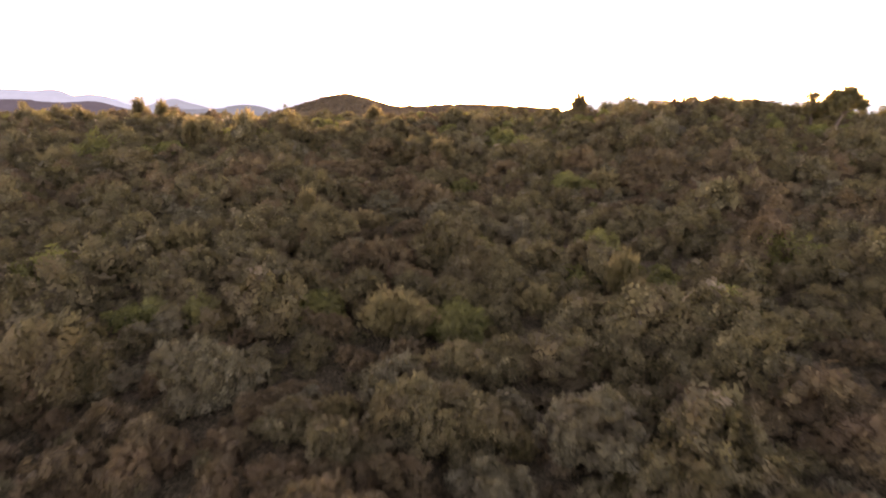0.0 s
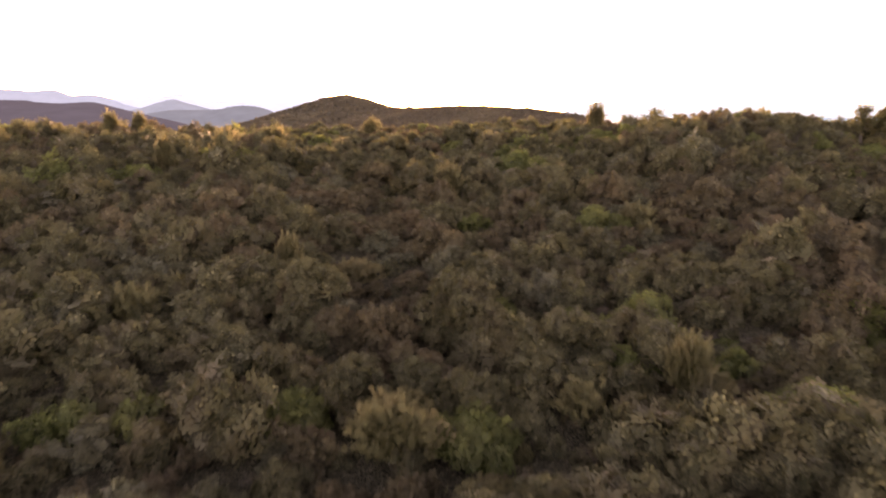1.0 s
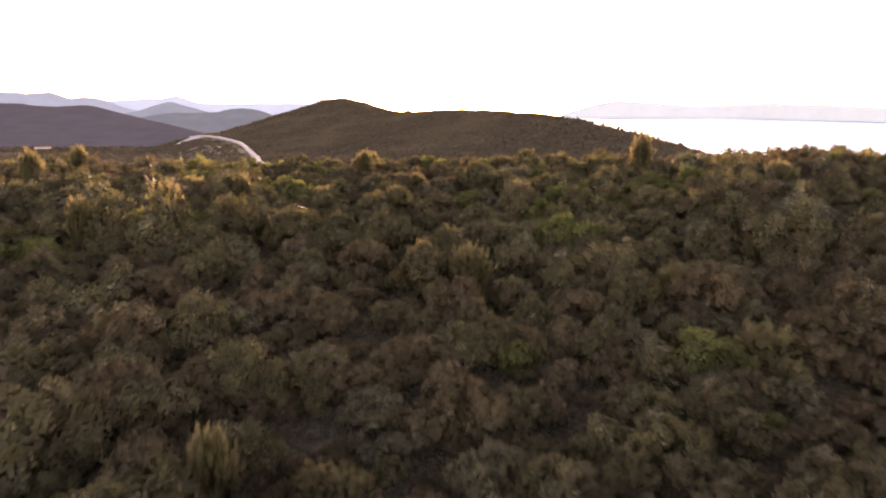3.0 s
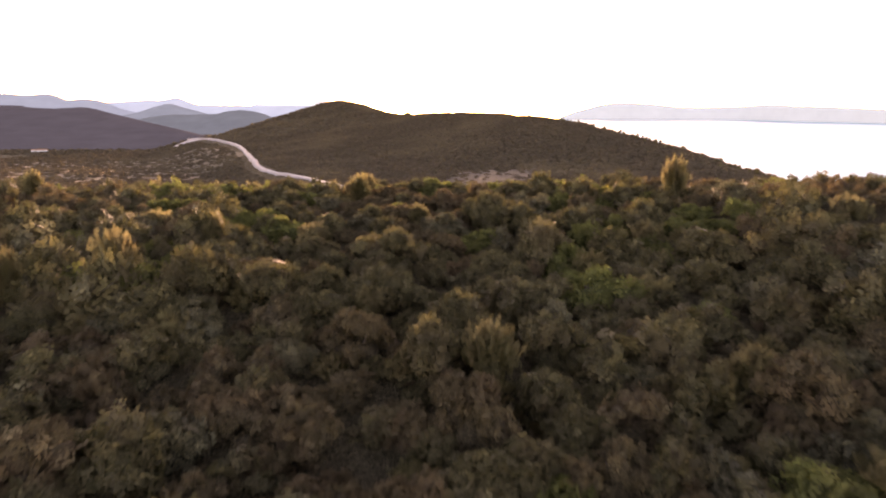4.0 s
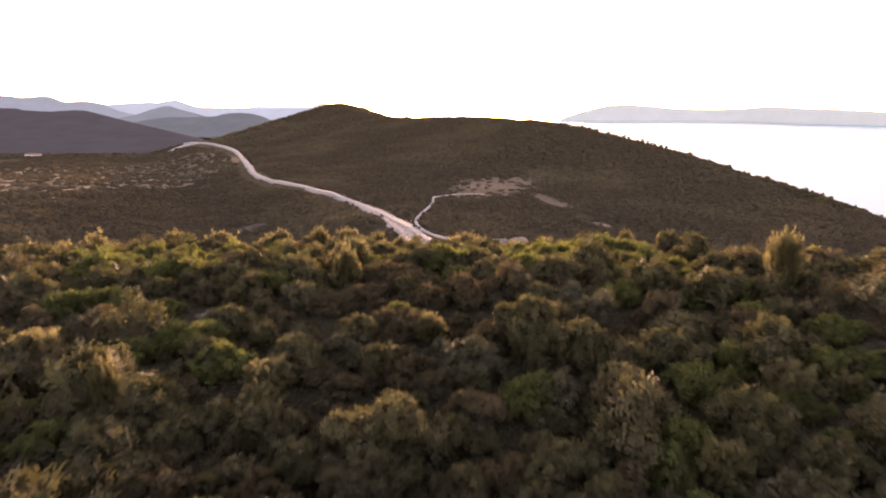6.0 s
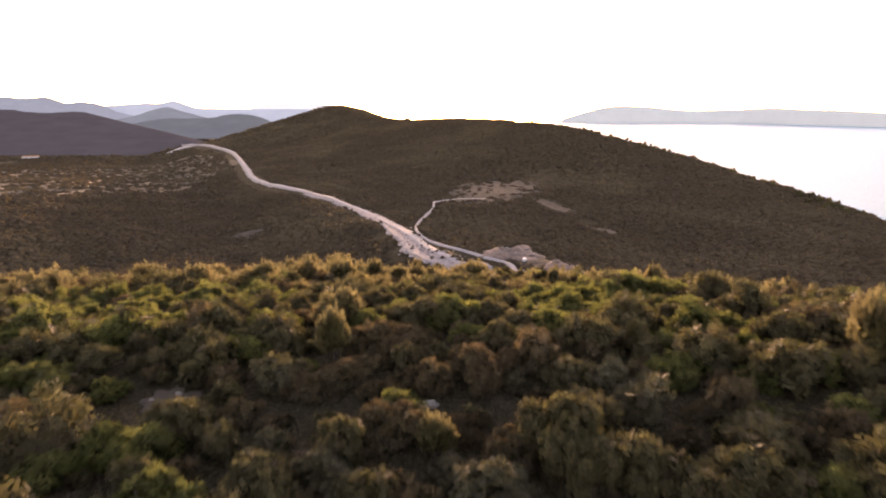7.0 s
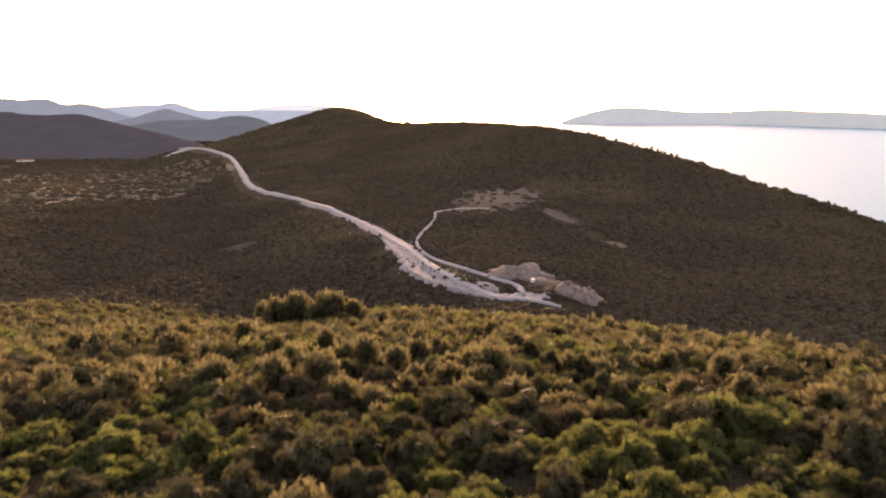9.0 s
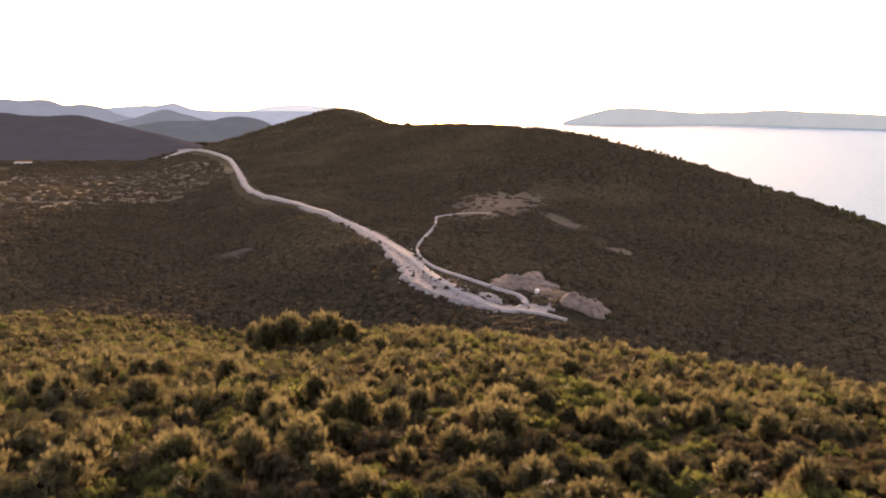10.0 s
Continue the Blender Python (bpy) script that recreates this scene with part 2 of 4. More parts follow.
def near_hill(x, y):
    top = -3.5 + 3.9 * np.exp(-((x - 38) / 17) ** 2 - ((y - 90) / 19) ** 2) + 0.3 * ease(20, 60, -x) - 1.5 * ease(58, 80, x) - 0.13 * smax(np.abs(x) - 85, 0, 20)
    top = top - 0.05 * smax(x - 12, 0, 6) * ease(108, 170, y) - 1.5 * ease(15, 50, x) * ease(104, 126, y) * ease(190, 150, y)
    u = y - 104
    fall = np.where(u < 0, 0.18, 0.275 - 0.05 * ease(-105, -165, x)) * (np.sqrt(u * u + 484) - 22)
    brink = 262 - 1.3 * smax(x, 0, 20) + 135 * ease(-80, -135, x)
    shoulder = 0.6 * ease(106, 124, y) + 0.5 * ease(140, 225, y) + 0.7 * ease(200, 226, y) * ease(-40, -20, x) - 1.8 * ease(-30, -55, x) * ease(150, 190, y) - 1.6 * ease(-28, -48, x) * ease(-125, -85, x) * ease(205, 240, y) + 0.8 * ease(15, 45, x) * ease(165, 205, y)
    return top + shoulder - fall - 0.22 * smax(y - brink, 0, 15)


def valley(x, y):
    side = ((x - 23) * 1050 + (y - 335) * 543) / 1182  # metres to the right of the road's line
    left = ease(0, 90, -side)
    rise = 15 * ease(-160, -300, x + 0.3 * np.maximum(0, y - 450)) * ease(230, 420, y) * ease(1000, 700, y)
    return rise - 57 - 14 * left - 8 * left * ease(400, 900, y) - 11 * ease(30, 140, x) * ease(640, 440, y) - 30 * ease(240, 440, x) - 60 * ease(1375, 1560, y)


def ridge_height(line, x, y, slope, blunt, steeper=1.0):
    best = np.full(np.shape(x), -400.0)
    for px, py, pz in line:
        u = x - px
        u = np.where(u > 0, steeper * u, u * (1 + 0.5 * ease(1200, 1600, py)))
        d = np.sqrt(u ** 2 + (y - py) ** 2 + blunt * blunt) - blunt
        best = np.maximum(best, pz - slope * d)
    return best


def land(x, y):
    x, y = np.asarray(x, float), np.asarray(y, float)
    z = smax(near_hill(x, y), valley(x, y), 7)
    z = smax(z, ridge_height(RIDGE, x, y, 0.21, 30, 2.4), 10)
    far = ease(150, 420, y)
    return z + waves(x, y) * (0.25 + 0.45 * far) * ease(-110, -90, z)


def graded(lo, hi, mid, fine, count):
    """Grid lines that lie close together round mid and far apart towards lo and hi."""
    k = np.arange(count) / (count - 1) * 2 - 1
    a = np.arcsinh((lo - mid) / fine)
    b = np.arcsinh((hi - mid) / fine)
    return mid + fine * np.sinh(np.where(k < 0, -k * a, k * b))


gx, gy = graded(-4800, 4800, -5, 60, 245), graded(-1500, 4850, 110, 75, 285)
GX, GY = np.meshgrid(gx, gy, indexing="ij")
ground = new("ground", mesh_from("ground", np.stack([GX, GY, land(GX, GY)], 2).reshape(-1, 3), grid_faces(245, 285), [SOIL], smooth=True))
tagged(ground, "brown scrub-covered hillside ground with bare patches", "ground", kind="structure")

sx, sy = np.linspace(100, 4900, 41), np.linspace(-1500, 4900, 41)
SX, SY = np.meshgrid(sx, sy, indexing="ij")
sea = new("water", mesh_from("water", np.stack([SX, SY, np.full_like(SX, SEA)], 2).reshape(-1, 3), grid_faces(41, 41), [SEA_WATER], smooth=True))
tagged(sea, "calm pale sea reflecting the bright evening sky", "sea", kind="structure")


# ---- far ranges ----
def far_range(name, label, outline, depth, mat, foot=-95.0, rough=3.0, seed=1, taper=1.0):
    """A range of hills: its crest follows the outline (x, y, z), its flanks fall towards and away from us."""
    line = spline(outline, 120)
    rows, rng = 9, np.random.RandomState(seed)
    bumps = np.cumsum(rng.randn(120)) * 0.4
    bumps = (bumps - np.linspace(bumps[0], bumps[-1], 120)) * rough * 0.5 + rng.randn(120) * rough * 0.2
    verts = []
    for i, (x, y, z) in enumerate(line):
        h = z + bumps[i]
        for r in range(rows):
            s = (r - 5) / 5.0
            fall = abs(s)
            gully = 0.02 * (h - foot) * math.sin(i * 0.55 + 2.2 * s + seed) * fall * (1 - fall)
            wide = depth * (1 + (taper - 1) * max(0.0, i / 119 - 0.5) * 2)
            verts.append((x, y + s * wide, h + (foot - h) * fall + gully))
    ob = new(name, mesh_from(name, verts, grid_faces(120, rows), [mat], smooth=True))
    return tagged(ob, label, "hills", kind="structure")


# Haze painted as a bluish glow on every range, weakest on the nearest.
HAZE_GLOW = (0.20, 0.385, 0.65)
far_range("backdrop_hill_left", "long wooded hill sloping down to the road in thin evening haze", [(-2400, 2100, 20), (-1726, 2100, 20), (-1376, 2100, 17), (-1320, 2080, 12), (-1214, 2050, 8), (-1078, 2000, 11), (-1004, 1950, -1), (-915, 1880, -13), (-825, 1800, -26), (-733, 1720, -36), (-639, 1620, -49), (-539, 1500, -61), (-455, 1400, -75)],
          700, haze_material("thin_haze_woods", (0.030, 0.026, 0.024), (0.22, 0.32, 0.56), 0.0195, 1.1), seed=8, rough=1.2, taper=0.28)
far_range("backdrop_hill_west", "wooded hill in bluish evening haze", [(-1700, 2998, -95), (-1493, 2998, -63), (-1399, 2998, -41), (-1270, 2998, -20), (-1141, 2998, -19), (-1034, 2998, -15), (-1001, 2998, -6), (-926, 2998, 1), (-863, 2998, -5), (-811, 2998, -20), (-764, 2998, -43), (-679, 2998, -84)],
          380, haze_material("hazy_woods_near", (0.055, 0.055, 0.05), HAZE_GLOW, 0.036, 1.0), seed=2, rough=0.8)
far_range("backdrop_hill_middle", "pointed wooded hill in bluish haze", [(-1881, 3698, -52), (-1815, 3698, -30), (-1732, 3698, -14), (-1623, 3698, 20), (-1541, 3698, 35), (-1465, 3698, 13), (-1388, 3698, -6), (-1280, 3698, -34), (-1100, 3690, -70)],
          420, haze_material("hazy_woods_middle", (0.06, 0.06, 0.06), HAZE_GLOW, 0.063), seed=3, rough=0.8)
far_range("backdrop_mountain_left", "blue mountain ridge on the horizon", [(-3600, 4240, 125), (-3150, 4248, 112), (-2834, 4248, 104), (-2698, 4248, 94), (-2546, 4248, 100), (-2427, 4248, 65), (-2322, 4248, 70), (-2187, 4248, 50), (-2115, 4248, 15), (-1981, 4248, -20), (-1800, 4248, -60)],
          480, haze_material("hazy_mountain", (0.08, 0.08, 0.09), HAZE_GLOW, 0.083, 0.6), seed=4, rough=1.0)
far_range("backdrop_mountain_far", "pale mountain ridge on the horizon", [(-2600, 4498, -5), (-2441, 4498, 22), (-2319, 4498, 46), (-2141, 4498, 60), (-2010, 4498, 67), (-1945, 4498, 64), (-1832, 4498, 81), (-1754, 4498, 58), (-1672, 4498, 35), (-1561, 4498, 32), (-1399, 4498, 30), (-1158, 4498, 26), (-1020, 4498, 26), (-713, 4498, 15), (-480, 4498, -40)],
          300, haze_material("pale_mountain", (0.12, 0.12, 0.13), HAZE_GLOW, 0.125, 0.3), seed=5, rough=0.8)
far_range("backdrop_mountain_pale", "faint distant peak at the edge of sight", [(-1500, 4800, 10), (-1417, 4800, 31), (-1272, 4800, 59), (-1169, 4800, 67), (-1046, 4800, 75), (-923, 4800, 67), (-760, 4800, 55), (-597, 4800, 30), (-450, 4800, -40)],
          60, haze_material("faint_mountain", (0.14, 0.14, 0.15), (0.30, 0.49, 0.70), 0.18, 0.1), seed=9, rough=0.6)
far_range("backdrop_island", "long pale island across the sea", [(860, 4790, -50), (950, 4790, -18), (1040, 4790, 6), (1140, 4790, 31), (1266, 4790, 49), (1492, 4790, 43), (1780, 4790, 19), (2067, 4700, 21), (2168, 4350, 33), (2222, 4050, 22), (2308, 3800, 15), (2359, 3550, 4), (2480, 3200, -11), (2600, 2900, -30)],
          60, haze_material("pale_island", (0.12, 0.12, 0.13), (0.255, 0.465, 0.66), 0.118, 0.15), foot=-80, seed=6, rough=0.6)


# ---- roads and clearings ----
def ribbon(name, line, widths, mat, lift, cross=7, skirt=1.2, wobble=0.0, seed=3, rise=0.0):
    """A strip of road that lies on the land, its edges let into it; rise: how its bank grows up the valley."""
    rng = np.random.RandomState(seed)
    p = np.array(line)
    d = np.gradient(p, axis=0)
    d /= np.linalg.norm(d, axis=1)[:, None] + 1e-9
    side = np.stack([d[:, 1], -d[:, 0]], 1)
    w = np.interp(np.linspace(0, 1, len(p)), np.linspace(0, 1, len(widths)), widths)
    zc = land(p[:, 0], p[:, 1])
    zc = np.convolve(np.pad(zc, 3, mode="edge"), np.ones(7) / 7, "valid")
    verts = []
    offs = np.linspace(-1, 1, cross)
    for i in range(len(p)):
        for o in offs:
            edge = abs(o) > 0.99
            ww = w[i] * (1 + wobble * rng.randn() * (abs(o) > 0.6))
            x, y = p[i] + side[i] * o * ww * 0.5
            z = max(zc[i], float(land(x, y))) + lift + rise * max(0.0, y - 500)
            verts.append((x, y, z - (skirt if edge else 0.02 * abs(o))))
    return mesh_from(name, verts, grid_faces(len(p), cross)[:, ::-1], [mat], smooth=True)


ROAD = spline([(-530, 1368), (-480, 1338), (-417, 1245), (-355, 1133), (-296, 984), (-241, 837), (-207, 748), (-184, 702), (-156, 658), (-132, 628), (-93, 570), (-59, 509), (-47, 480), (-31, 442), (-18, 407), (-7, 375), (2, 358), (10, 346), (18, 336), (27, 332), (40, 321)], 200)
road = new("road", ribbon("road", ROAD, [6, 6, 5.5, 5.5, 5.5, 5.5, 5.5, 5.5, 5.5, 5, 5, 4.5, 1.4], TRACKED, 0.9, rise=0.0035))
tagged(road, "pale gravel road under construction winding through the valley", "road", kind="structure")
VERGE = spline([(-120, 606), (-80, 545), (-56, 500), (-36, 452), (-24, 416), (-18, 391), (-12, 374), (-5, 361), (4, 351), (14, 341), (26, 334)], 90)
bank = new("road_verge", ribbon("road_verge", VERGE, [7, 8, 10, 13, 15, 16, 15, 14, 11, 8, 7], GRAVEL, 0.55, 13, 1.6, 0.16))
tagged(bank, "rough white gravel spoil along the road", "verge", kind="structure")
bank = new("road_verge", ribbon("road_verge", ROAD[:130], [8, 8, 8, 8, 8, 9], GRAVEL, 0.45, 7, 3.0, 0.13, 5, rise=0.0033))
tagged(bank, "pale gravel shoulder along the far road", "verge", kind="structure")
TRACK = spline([(30, 572), (17, 570), (6, 569), (-6, 563), (-11, 556), (-11, 522), (-16, 488), (-20.5, 460), (-19, 430), (-14, 411), (-5, 394), (5, 377), (16, 364), (24, 356), (27.5, 347), (26, 340), (22, 335)], 110)
track = new("track", ribbon("track", TRACK, [1.8, 1.8, 2.0, 2.0, 2.2, 2.3, 3.2, 4.0], TRACKED, 0.95, 5, 1.2, 0.06))
tagged(track, "narrow pale gravel track curving up the slope", "track", kind="structure")


def clearing(name, label, x, y, rx, ry, turn, mat, lift=0.6, rough=0.25, seed=1, heap=0.0, category="clearing"):
    """A bare patch with an uneven outline, lying on the land; heap: how high it rises."""
    rng = np.random.RandomState(seed)
    c, s = math.cos(radians(turn)), math.sin(radians(turn))
    ks = [(k, rng.rand() * 6.28, rough * rng.rand() / k ** 0.5) for k in range(2, 9)]
    verts, rings, spokes = [], (12 if rx < 100 else 40), (56 if rx < 100 else 120)
    for r in range(rings):
        for j in range(spokes):
            a = 2 * math.pi * j / spokes
            q = r / (rings - 1) * (1 + sum(g * math.sin(k * a + ph) for k, ph, g in ks))
            u, v = rx * q * math.cos(a), ry * q * math.sin(a)
            px, py = x + u * c - v * s, y + u * s + v * c
            lump = noise.noise(Vector((px * 0.16, py * 0.16, seed))) + 0.6 * noise.noise(Vector((px * 0.45, py * 0.45, seed)))
            up = heap * (1 - (r / (rings - 1)) ** 4) * max(0.12, 0.62 + 0.75 * lump)
            verts.append((px, py, float(land(px, py)) + (lift if r < rings - 1 else -0.8) + up))
    f = grid_faces(rings, spokes)
    wrap = np.array([(r * spokes + spokes - 1, (r + 1) * spokes + spokes - 1, (r + 1) * spokes, r * spokes) for r in range(rings - 1)])
    ob = new(name, mesh_from(name, verts, np.vstack([f, wrap])[:, ::-1], [mat], smooth=True))
    return tagged(ob, label, category, kind="structure")


clearing("clearing", "grey scree slope bared on the hillside", 44, 622, 42, 82, -14, SCREE, seed=4, rough=0.45)
clearing("clearing", "stony pale spit of ground between track and road", 14.5, 351, 3.2, 8, 42, GRAVEL, seed=7)
clearing("clearing", "pale gravel turning place where track and road meet", 33, 336, 6, 6.5, 30, GRAVEL, lift=0.7, seed=22, rough=0.4)
clearing("clearing", "small pale patch of bare stony ground", -138, 488, 11, 7, 0, SCREE, seed=8, rough=0.6)
clearing("clearing", "pale patch of dry field", -352, 896, 17, 6, 10, GRAVEL, seed=9, rough=0.5)
clearing("clearing", "pale patch of dry field", -405, 1010, 26, 5, 10, SCREE, seed=10, rough=0.5)
clearing("dry_field", "dry tan grassland of the valley floor", -520, 830, 235, 330, 0, DRY, lift=0.5, seed=31, rough=0.16, category="field")
clearing("clearing", "pale patch of dry field", -446, 978, 30, 6, 8, SCREE, seed=16, rough=0.5)
clearing("clearing", "pale patch of dry field", -386, 842, 22, 5, 5, SCREE, seed=17, rough=0.5)
clearing("clearing", "pale patch of dry field", -600, 1120, 40, 7, 6, SCREE, seed=18, rough=0.5)
clearing("clearing", "bare stony strip running down the hillside", 82, 546, 8, 38, 35, SCREE, seed=19, rough=0.5)
clearing("clearing", "pale gravel yard by the road bend", -520, 1325, 32, 14, 15, TRACKED, lift=1.0, seed=11)
clearing("clearing", "eroded rocky patch on the hillside", 100, 471, 9, 13, 40, SCREE, seed=12, rough=0.5)
clearing("clearing", "bare reddish earth between the shrubs", -20.5, 102.5, 1.7, 2.2, 20, SCREE, lift=0.06, seed=15, rough=0.5)
clearing("earth_heap", "pinkish heap of dug-out earth and rock", 30, 373, 16, 14, 20, EARTH, seed=13, heap=1.7, category="earth heap", rough=0.4)
clearing("clearing", "trampled brown earth between the heaps", 42, 352, 12, 10, 25, SCREE, seed=21, rough=0.45, heap=0.8)
clearing("earth_heap", "pinkish heap of dug-out earth and rock", 49.5, 338, 8, 11.5, 15, EARTH, seed=14, heap=4.0, category="earth heap", rough=0.4)


# ---- plants ----
def fan(rng, n):
    v = rng.randn(n, 3)
    return v / np.linalg.norm(v, axis=1)[:, None]


def leaf_quads(p, along, across):
    v = np.stack([p - along, p + across * 1.0 - along * 0.1, p + along, p - across * 1.0 - along * 0.1], 1)
    return v.reshape(-1, 3)


def spray_quads(p, along, across):
    return np.stack([p - along - across, p - along + across, p + along + across, p + along - across], 1).reshape(-1, 3)


def unit(v):
    return v / (np.linalg.norm(v, axis=-1, keepdims=True) + 1e-9)


_b = bmesh.new()
bmesh.ops.create_icosphere(_b, subdivisions=1, radius=1)
ICO_V = np.array([v.co[:] for v in _b.verts])
ICO_F = np.array([[v.index for v in f.verts] for f in _b.faces])
_b.free()
DOME_F = np.array([f for f in ICO_F if ICO_V[f][:, 2].max() > -0.2])


def hearts(parts, rng):
    """The closed leafy inside of a crown: uneven lumps."""
    vs, fs, count = [], [], 0
    V, F = ICO_V, DOME_F
    for c, r in parts:
        lump = 1 + 0.16 * np.sin(V @ rng.randn(3) * 3.2 + rng.rand() * 6) + 0.13 * rng.randn(len(V))
        vs.append(c + V * r * lump[:, None])
        fs.append(F + count)
        count += len(V)
    return np.vstack(vs), np.vstack(fs)


def round_crown(seed, n, leaf, lobes=8, flat=1.0):
    """Leaves on the outside of a cluster of lobes; the crown is one metre in radius."""
    rng = np.random.RandomState(seed)
    cs, rs = [], []
    for i in range(lobes):
        a, q = i * 2.4 + 1.3 * rng.rand(), 0.78 * math.sqrt((i + 0.6 * rng.rand()) / lobes)
        cs.append((q * math.cos(a), q * math.sin(a), flat * (0.36 + 0.52 * (1 - q / 0.78) + 0.16 * rng.randn())))
        rs.append(0.20 + 0.24 * rng.rand() ** 1.5)
    cs, rs = np.array(cs), np.array(rs)
    k = rng.randint(0, lobes, n * 4)
    d = fan(rng, n * 4)
    d[:, 2] = np.where(rng.rand(n * 4) < 0.8, np.abs(d[:, 2]), d[:, 2])
    p = cs[k] + d * rs[k][:, None] * (0.90 + 0.52 * rng.rand(n * 4) ** 1.7)[:, None]
    inside = (np.linalg.norm(p[:, None] - cs[None], axis=2) < rs[None] * 0.88).any(1)
    keep = np.where(~inside & (p[:, 2] > 0.02))[0][:n]
    p, d = p[keep], d[keep]
    m = len(p)
    along = unit(d * 0.5 + fan(rng, m) * 0.8 + np.array([0, 0, 0.35])) * (leaf * (0.7 + 0.6 * rng.rand(m)))[:, None]
    across = unit(np.cross(along, d + fan(rng, m) * 0.7)) * np.linalg.norm(along, axis=1)[:, None] * 0.9
    low = (np.array([0, 0, 0.25 * flat]), np.array([0.72, 0.72, 0.34 * flat]))
    if n > 120:
        v, f = hearts([low] + list(zip(cs, rs * 0.78)), rng)
    else:
        v, f = hearts([(np.array([0, 0, 0.42 * flat]), np.array([0.76, 0.76, 0.52 * flat]))], rng)
    return spray_quads(p, along, across), v, f


def pine_crown(seed, n, leaf, tall=1.75):
    """A soft domed crown of needle sprays that fan out and up, one metre in radius."""
    rng = np.random.RandomState(seed)
    shoots = 420
    q = np.sqrt(rng.rand(shoots))
    a = rng.rand(shoots) * 6.28
    lump = 1 + 0.22 * np.sin(3 * a + seed) * q
    rise = tall * (0.26 + 0.70 * np.sqrt(1 - 0.92 * q * q)) * (0.80 + 0.24 * rng.rand(shoots))
    tip = np.stack([q * lump * np.cos(a), q * lump * np.sin(a), rise], 1)
    root = np.stack([0.3 * q * np.cos(a), 0.3 * q * np.sin(a), rise * 0.45], 1)
    k = rng.randint(0, shoots, n)
    t = rng.rand(n) ** 0.6
    p = root[k] + (tip - root)[k] * t[:, None] + rng.randn(n, 3) * 0.08
    out = unit((tip - root)[k])
    along = unit(out * 0.6 + fan(rng, n) * 0.55 + np.array([0, 0, 0.55])) * (leaf * (0.6 + 0.5 * rng.rand(n)))[:, None]
    across = unit(np.cross(along, fan(rng, n))) * (leaf * 0.5)
    v, f = hearts([(np.array([0, 0, 0.34 * tall]), np.array([0.44, 0.44, 0.30 * tall])), (np.array([0.1, 0, 0.56 * tall]), np.array([0.22, 0.22, 0.18 * tall]))], rng)
    return spray_quads(p, along, across), v, f


KINDS = {  # leaf material, crown maker, leaf size, name, label, category
    "oak": (LEAF["oak"], lambda s, n, q: round_crown(s, n, q, 11), 0.105, "holm_oak_shrub", "rounded grey-green evergreen oak shrub on the slope", "shrub"),
    "heath": (LEAF["heath"], lambda s, n, q: round_crown(s, n, q, 9, 0.9), 0.085, "heath_shrub", "low rounded brownish heath shrub on the slope", "shrub"),
    "mastic": (LEAF["mastic"], lambda s, n, q: round_crown(s, n, q, 11, 0.7), 0.100, "mastic_shrub", "spreading bright green mastic shrub on the slope", "shrub"),
    "sage": (LEAF["sage"], lambda s, n, q: round_crown(s, n, q, 12), 0.095, "pale_leaved_shrub", "rounded shrub with pale grey-green leaf tips", "shrub"),
    "pine": (LEAF["pine"], lambda s, n, q: pine_crown(s, int(1.3 * n), q), 0.125, "young_pine", "young pine with soft upright yellow-green needles", "tree"),
}
VARIANTS = 4
CROWNS = {}


def crown(kind, level, variant):
    """Leaf corners and core of one crown; level 0 is the finest."""
    key = (kind, level, variant)
    if key not in CROWNS:
        n, grow = ((700, 1.2), (200, 1.75), (74, 2.45), (34, 3.4))[level]
        CROWNS[key] = KINDS[kind][1](11 + 7 * variant + 100 * level + len(kind), n, KINDS[kind][2] * grow)
    return CROWNS[key]


def crown_mesh(name, leaves, core_v, core_f, mat, inner):
    """One crown of leaves round a shaded inside."""
    nl = len(leaves)
    me_smooth = np.zeros(nl // 4 + len(core_f), bool)
    me_smooth[nl // 4:] = True
    quads = np.arange(nl).reshape(-1, 4)
    tri_as_quads = np.hstack([core_f, core_f[:, :1]]) + nl
    me = bpy.data.meshes.new(name)
    faces = [tuple(q) for q in quads] + [tuple(t[:3]) for t in tri_as_quads]
    me.from_pydata(np.vstack([leaves, core_v]).tolist(), [], faces)
    me.materials.append(mat)
    me.materials.append(inner)
    me.polygons.foreach_set("material_index", np.r_[np.zeros(len(quads)), np.ones(len(core_f))].astype(np.int32))
    uv = np.zeros(2 * len(me.loops), np.float32)
    uv[:2 * nl] = np.tile(SPRAY_UV, len(quads))
    me.uv_layers.new(name="UVMap").data.foreach_set("uv", uv)
    me.polygons.foreach_set("use_smooth", me_smooth)
    me.update()
    return me


def stems_mesh(name, seed, tall, spread):
    """A few bent stems that fork from one foot."""
    rng = np.random.RandomState(seed)
    verts, faces = [], []
    for s in range(3 if spread > 0.3 else 1):
        a, lean = rng.rand() * 6.28, spread * (0.4 + 0.6 * rng.rand())
        for k in range(3):
            t = k / 2
            c = np.array([lean * t * math.cos(a), lean * t * math.sin(a), tall * t - 0.25 * (k == 0)])
            r = 0.07 * (1 - 0.75 * t)
            for j in range(4):
                verts.append(c + r * np.array([math.cos(j * 1.5708), math.sin(j * 1.5708), 0]))
        b = len(verts) - 12
        for k in range(2):
            for j in range(4):
                q = (j + 1) % 4
                faces.append((b + 4 * k + j, b + 4 * k + q, b + 4 * k + 4 + q, b + 4 * k + 4 + j))
    return mesh_from(name, verts, faces, [BARK], smooth=True)


